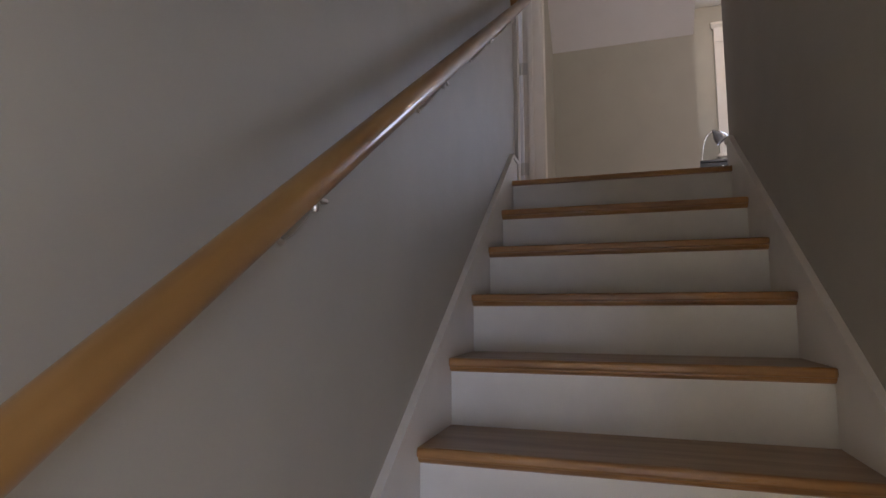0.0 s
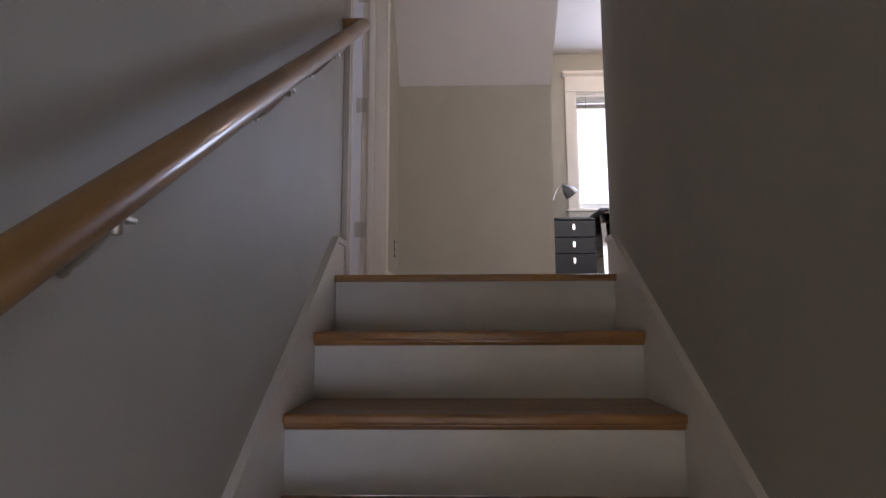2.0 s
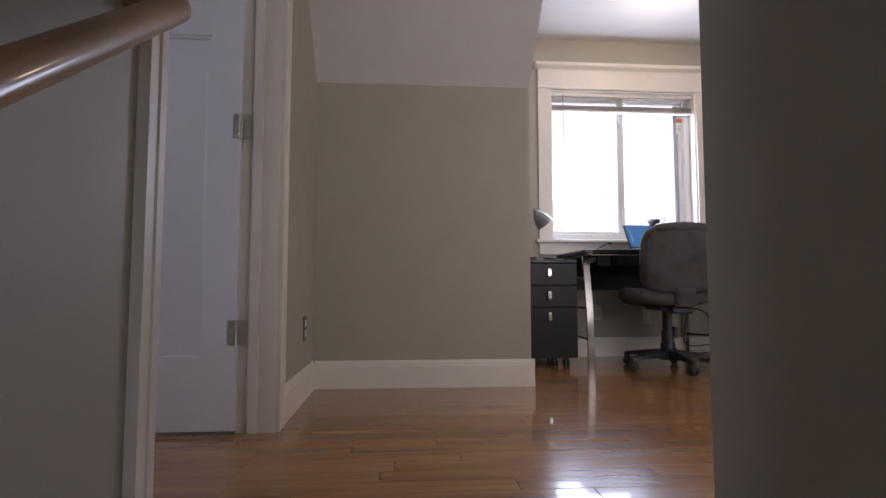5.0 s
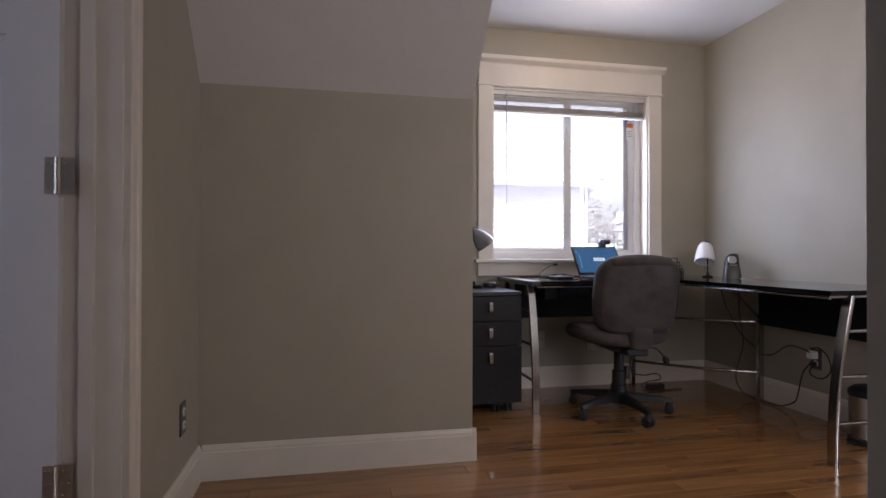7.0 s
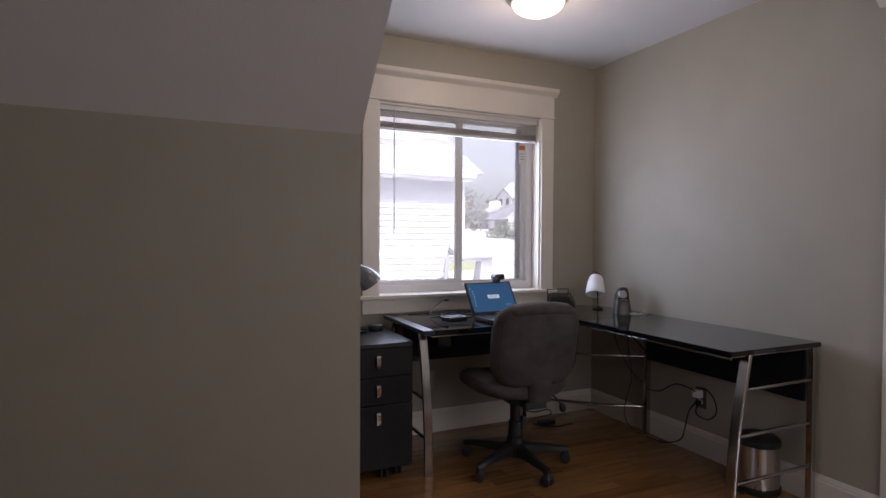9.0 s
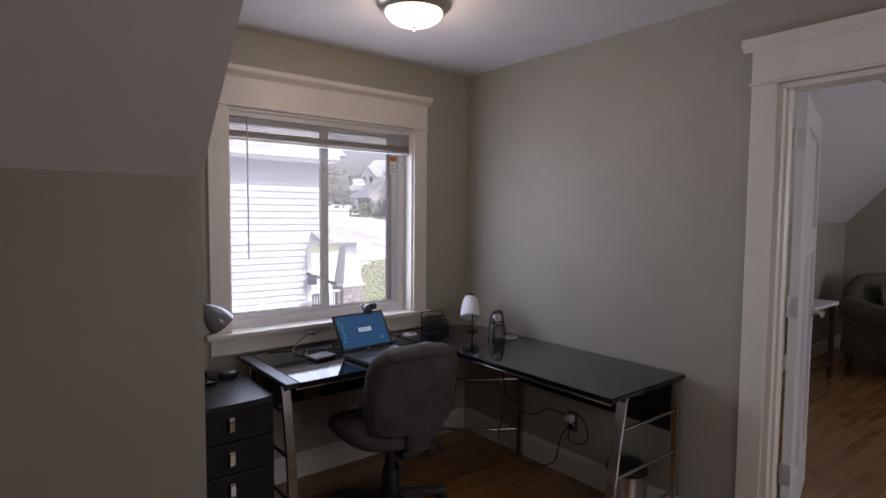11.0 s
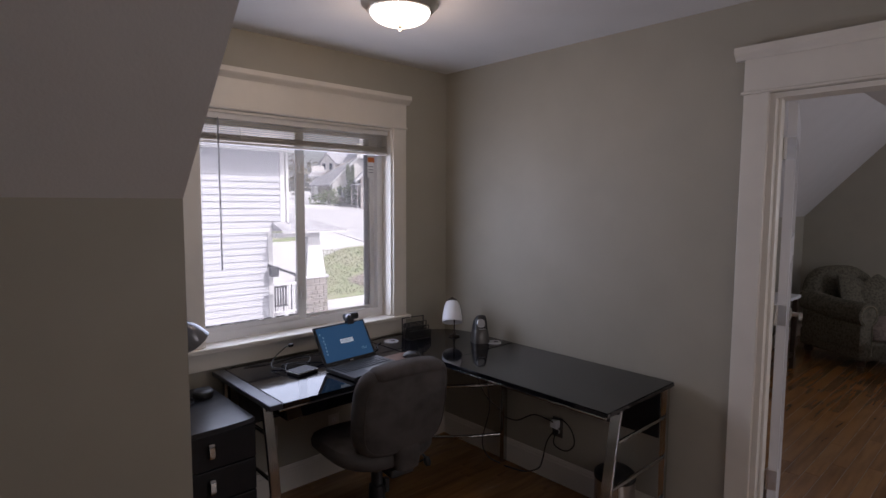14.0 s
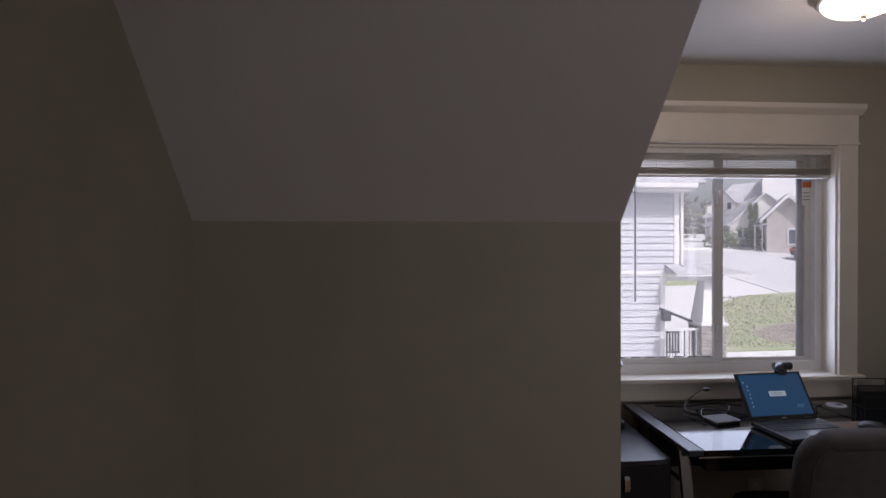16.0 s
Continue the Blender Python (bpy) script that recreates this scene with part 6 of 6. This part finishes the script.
        part("pane", boxes((x - 0.17, -0.08, 0.29, x + 0.17, -0.06, 0.91)), far_glass, w_)
    part("balcony_rail", boxes((-1.2, 3.0, 2.72, 0.2, 3.06, 2.82), (-1.2, 3.0, 2.4, 0.2, 3.04, 2.44)), far_brown, h, "dark balcony rail")


far_house()
h2 = gable_house("far_house", "brown stone-clad house with a steep gable beside the street", 28.75, 31.61, 44.875, 7, 0.4, 3.86, 5.36, far_brown, turn=-30)
far_window(h2, 0.5, 1.2, 0.8, 1.1)
part("porch_roof", prismed([(-2.35, 2.62), (-1.2, 2.75), (-1.2, 2.85), (-2.35, 2.72)], "y", -0.3, 1.2), shingle_m, h2, "small porch roof")
for px in (-2.25, -1.75):
    part("porch_post", boxes((px - 0.035, -0.2, -0.5, px + 0.035, -0.13, 2.64)), far_brown, h2)


def leaf_clump(bm, rnd, c, rx, rz, n, size):
    for i in range(n):
        while True:
            v = Vector((rnd.uniform(-1, 1), rnd.uniform(-1, 1), rnd.uniform(-1, 1)))
            if 0.35 < v.length < 1 + 0.15 * rnd.random():
                break
        p = Vector(c) + Vector((v.x * rx, v.y * rx, v.z * rz))
        a = Vector((rnd.gauss(0, 1), rnd.gauss(0, 1), rnd.gauss(0, 1))).normalized() * size
        b = a.orthogonal().normalized() * size * 0.6
        bm.faces.new([bm.verts.new(q) for q in (p - a, p - b, p + a, p + b)])


def shrub(name, label, x, y, parts, n, size, seed):
    t = thing(name, label, "shrub", at=(x, y, ground_z(y)))
    rnd = random.Random(seed)
    bm = bmesh.new()
    for c, rx, rz in parts:
        leaf_clump(bm, rnd, c, rx, rz, n, size)
    part("crown", bm, leaf_m, t)
    bm = bmesh.new()
    for k in range(5):
        a = rnd.uniform(0, 6.28)
        tube(bm, [(0, 0, -0.1), (0.2 * math.cos(a), 0.2 * math.sin(a), 0.4), (0.5 * math.cos(a), 0.5 * math.sin(a), 0.9)], [0.05, 0.035, 0.015], 6)
    part("trunk", bm, bark, t)


shrub("shrub", "rounded green shrub by the porch", 27.2, 48.2, [((0, 0, 0.7), 1.0, 0.8), ((1.2, 0, 0.9), 1.1, 1.0), ((-1.0, 0.2, 0.5), 0.8, 0.6)], 170, 0.14, 1)
shrub("shrub", "rounded green shrub by the porch", 29.9, 47.6, [((0, 0, 0.7), 0.9, 0.8), ((0.9, 0, 0.6), 0.9, 0.7)], 170, 0.14, 2)
shrub("shrub", "low shrub at the street corner", 31.4, 46.9, [((0, 0, 0.5), 1.0, 0.6), ((1.2, 0, 0.4), 0.9, 0.5)], 170, 0.13, 3)
shrub("cypress", "narrow dark green columnar cypress", 29.6, 48.6, [((0, 0, 1.0), 0.34, 1.1), ((0.05, 0, 2.2), 0.28, 1.0), ((0, 0.1, 3.1), 0.16, 0.7)], 260, 0.11, 4)
shrub("cypress", "narrow dark green columnar cypress", 30.1, 48.8, [((0, 0, 1.0), 0.36, 1.1), ((0.0, 0, 2.2), 0.3, 1.0), ((0.1, 0, 3.2), 0.17, 0.7)], 260, 0.11, 5)


def bare_tree(x, y, hgt, seed):
    t = thing("bare_tree", "leafless pale tree in early spring behind the street", "tree", at=(x, y, ground_z(y)))
    rnd = random.Random(seed)
    trunk, twigs = bmesh.new(), bmesh.new()

    def grow(bm, p, d, ln, r, depth):
        q = p + d * ln
        tube(bm, [p, (p + q) / 2 + Vector((rnd.uniform(-1, 1), rnd.uniform(-1, 1), 0)) * ln * 0.06, q], [r, r * 0.85, r * 0.65], 5, caps=False)
        if depth == 0:
            return
        for k in range(3 if depth > 1 else 4):
            nd = (d + Vector((rnd.gauss(0, 0.5), rnd.gauss(0, 0.5), rnd.gauss(0.15, 0.3)))).normalized()
            grow(twigs if depth <= 3 else trunk, p + d * ln * rnd.uniform(0.55, 1.0), nd, ln * rnd.uniform(0.6, 0.8), r * 0.6, depth - 1)
    grow(trunk, Vector((0, 0, -0.2)), Vector((0, 0, 1)), hgt * 0.3, 0.16, 5)
    part("trunk", trunk, bark, t)
    part("crown", twigs, bark, t)


bare_tree(22.5, 50.5, 8.5, 1)
bare_tree(24.2, 55, 9.5, 2)
bare_tree(19.5, 56, 9, 3)
bare_tree(36.2, 45.2, 5.5, 4)


def parked_car():
    c = thing("parked_car", "dark sedan parked on the street with a red tail light", "car", at=(30.3, 41.5, ground_z(41.5) + 0.04), turn=20)
    paint = material("car_paint", (0.015, 0.016, 0.02), 0.2, 0.3, coat=0.6)
    prof = [(-2.2, 0.35), (-2.25, 0.7), (-2.05, 0.92), (-1.6, 0.98), (-1.1, 1.38), (-0.3, 1.46), (0.6, 1.4), (1.2, 1.02), (2.0, 0.9), (2.25, 0.65), (2.25, 0.35)]
    bm = prismed(prof, "y", -0.85, 0.85)
    bmesh.ops.bevel(bm, geom=list(bm.edges), offset=0.06, segments=2, affect="EDGES")
    part("body", bm, paint, c, smooth=True)
    part("side_window", prismed([(-1.35, 1.0), (-1.0, 1.32), (-0.3, 1.39), (0.5, 1.34), (0.95, 1.02)], "y", -0.862, 0.862), far_glass, c)
    for x in (-1.4, 1.4):
        for y in (-0.8, 0.8):
            w_ = part("wheel", lathed([(0, -0.1), (0.26, -0.1), (0.33, -0.07), (0.33, 0.07), (0.26, 0.1), (0, 0.1)], seg=20, m=Matrix.Translation((x, y, 0.33)) @ Matrix.Rotation(radians(90), 4, "X")), rubber, c)
            part("rim", lathed([(0, -0.108), (0.2, -0.108), (0.2, 0.108), (0, 0.108)], seg=16, m=Matrix.Translation((x, y, 0.33)) @ Matrix.Rotation(radians(90), 4, "X")), steel, w_)
    for y in (-0.65, 0.65):
        part("tail_light", boxes((-2.27, y - 0.18, 0.68, -2.2, y + 0.18, 0.82)), material("tail_red", (0.5, 0.02, 0.02), 0.3), c, "red tail light")


parked_car()
# hill of far trees behind the houses
bm = bmesh.new()
rnd = random.Random(33)
for i in range(1500):
    x, y = rnd.uniform(-60, 160), rnd.uniform(95, 120)
    leaf_clump(bm, rnd, (x, y, ground_z(y) + rnd.uniform(0, 7)), 1.6, 1.6, 2, 0.9)
tagged(part("far_woods", bm, material("far_twigs", (0.2, 0.19, 0.16), 0.9, vary=0.2)), "hazy bare woods on the hill", "woods", kind="stuff")

# ---- oak floors, plank by plank ----
def plank_mesh(length, width=0.083):
    bm = bmesh.new()
    vs = box(bm, 0, 0, -0.018, length - 0.0012, width - 0.0012, 0.0)
    top = [e for e in bm.edges if all(v.co.z > -0.001 for v in e.verts)]
    bmesh.ops.bevel(bm, geom=top, offset=0.0012, segments=1, affect="EDGES")
    me = bpy.data.meshes.new("plank")
    bm.to_mesh(me)
    bm.free()
    me.materials.append(floor_oak)
    return me


PLANKS = [(l, plank_mesh(l)) for l in (0.42, 0.6, 0.78, 0.95, 1.2)]


def plank_floor(name, label, x0, x1, y0, y1, seed, start=None, joint=joint_dark, deep=0.016, gap=0.0):
    rnd = random.Random(seed)
    under = [(x0, y0, -0.2, x1, y1, -deep)] if not start else [(start(a + 0.01), a, -0.2, x1, b, -0.016) for a, b in ((y0, TOP_Y + 0.09), (TOP_Y + 0.09, KNEE_Y), (KNEE_Y, y1))]
    fl = structure(name, boxes(*under), joint, label)
    w = 0.083
    n = int((y1 - y0) / w)
    w2 = (y1 - y0) / n
    for r in range(n):
        y = y0 + r * w2
        if start:
            x0 = start(y + 0.5 * w2)
        x = x0 - rnd.uniform(0, 0.5)
        while x < x1 - 0.02:
            l, me = rnd.choice(PLANKS)
            a, b = max(x, x0), min(x + l, x1)
            x += l
            if b - a < 0.03:
                continue
            p = new("plank", me)
            p.parent = fl
            p.matrix_basis = Matrix.Translation((a, y, 0)) @ Matrix.Diagonal(((b - a - gap) / l, (w2 - gap) / w, 1, 1))


plank_floor("floor", "glossy oak strip floor of landing and study", 0, RIGHT_X + 0.06, TOP_Y + 0.09 - 10 * 0.0831, WIN_Y, 4,
            start=lambda y: RX + W if y < TOP_Y + 0.088 else (LX2 if y < KNEE_Y + 0.005 else KNEE_X))
plank_floor("floor_far_room", "oak strip floor of the next room", RIGHT_X + 0.06, FARX, 2.4, FKY, 5,
            joint=joint_glint, deep=0.0016, gap=0.001)
structure("floor_far_room_south", boxes((RIGHT_X + 0.06, 0.0, -0.2, FARX, 2.4, 0.0)), floor_oak, "oak floor of the next room")
structure("floor_side_room", boxes((-3.1, 1.3, -0.2, LX - W + 0.0, 5.6, -0.002), (LX - W, 2.935, -0.2, LX2, 3.905, -0.001)), floor_oak, "oak floor of the side room")
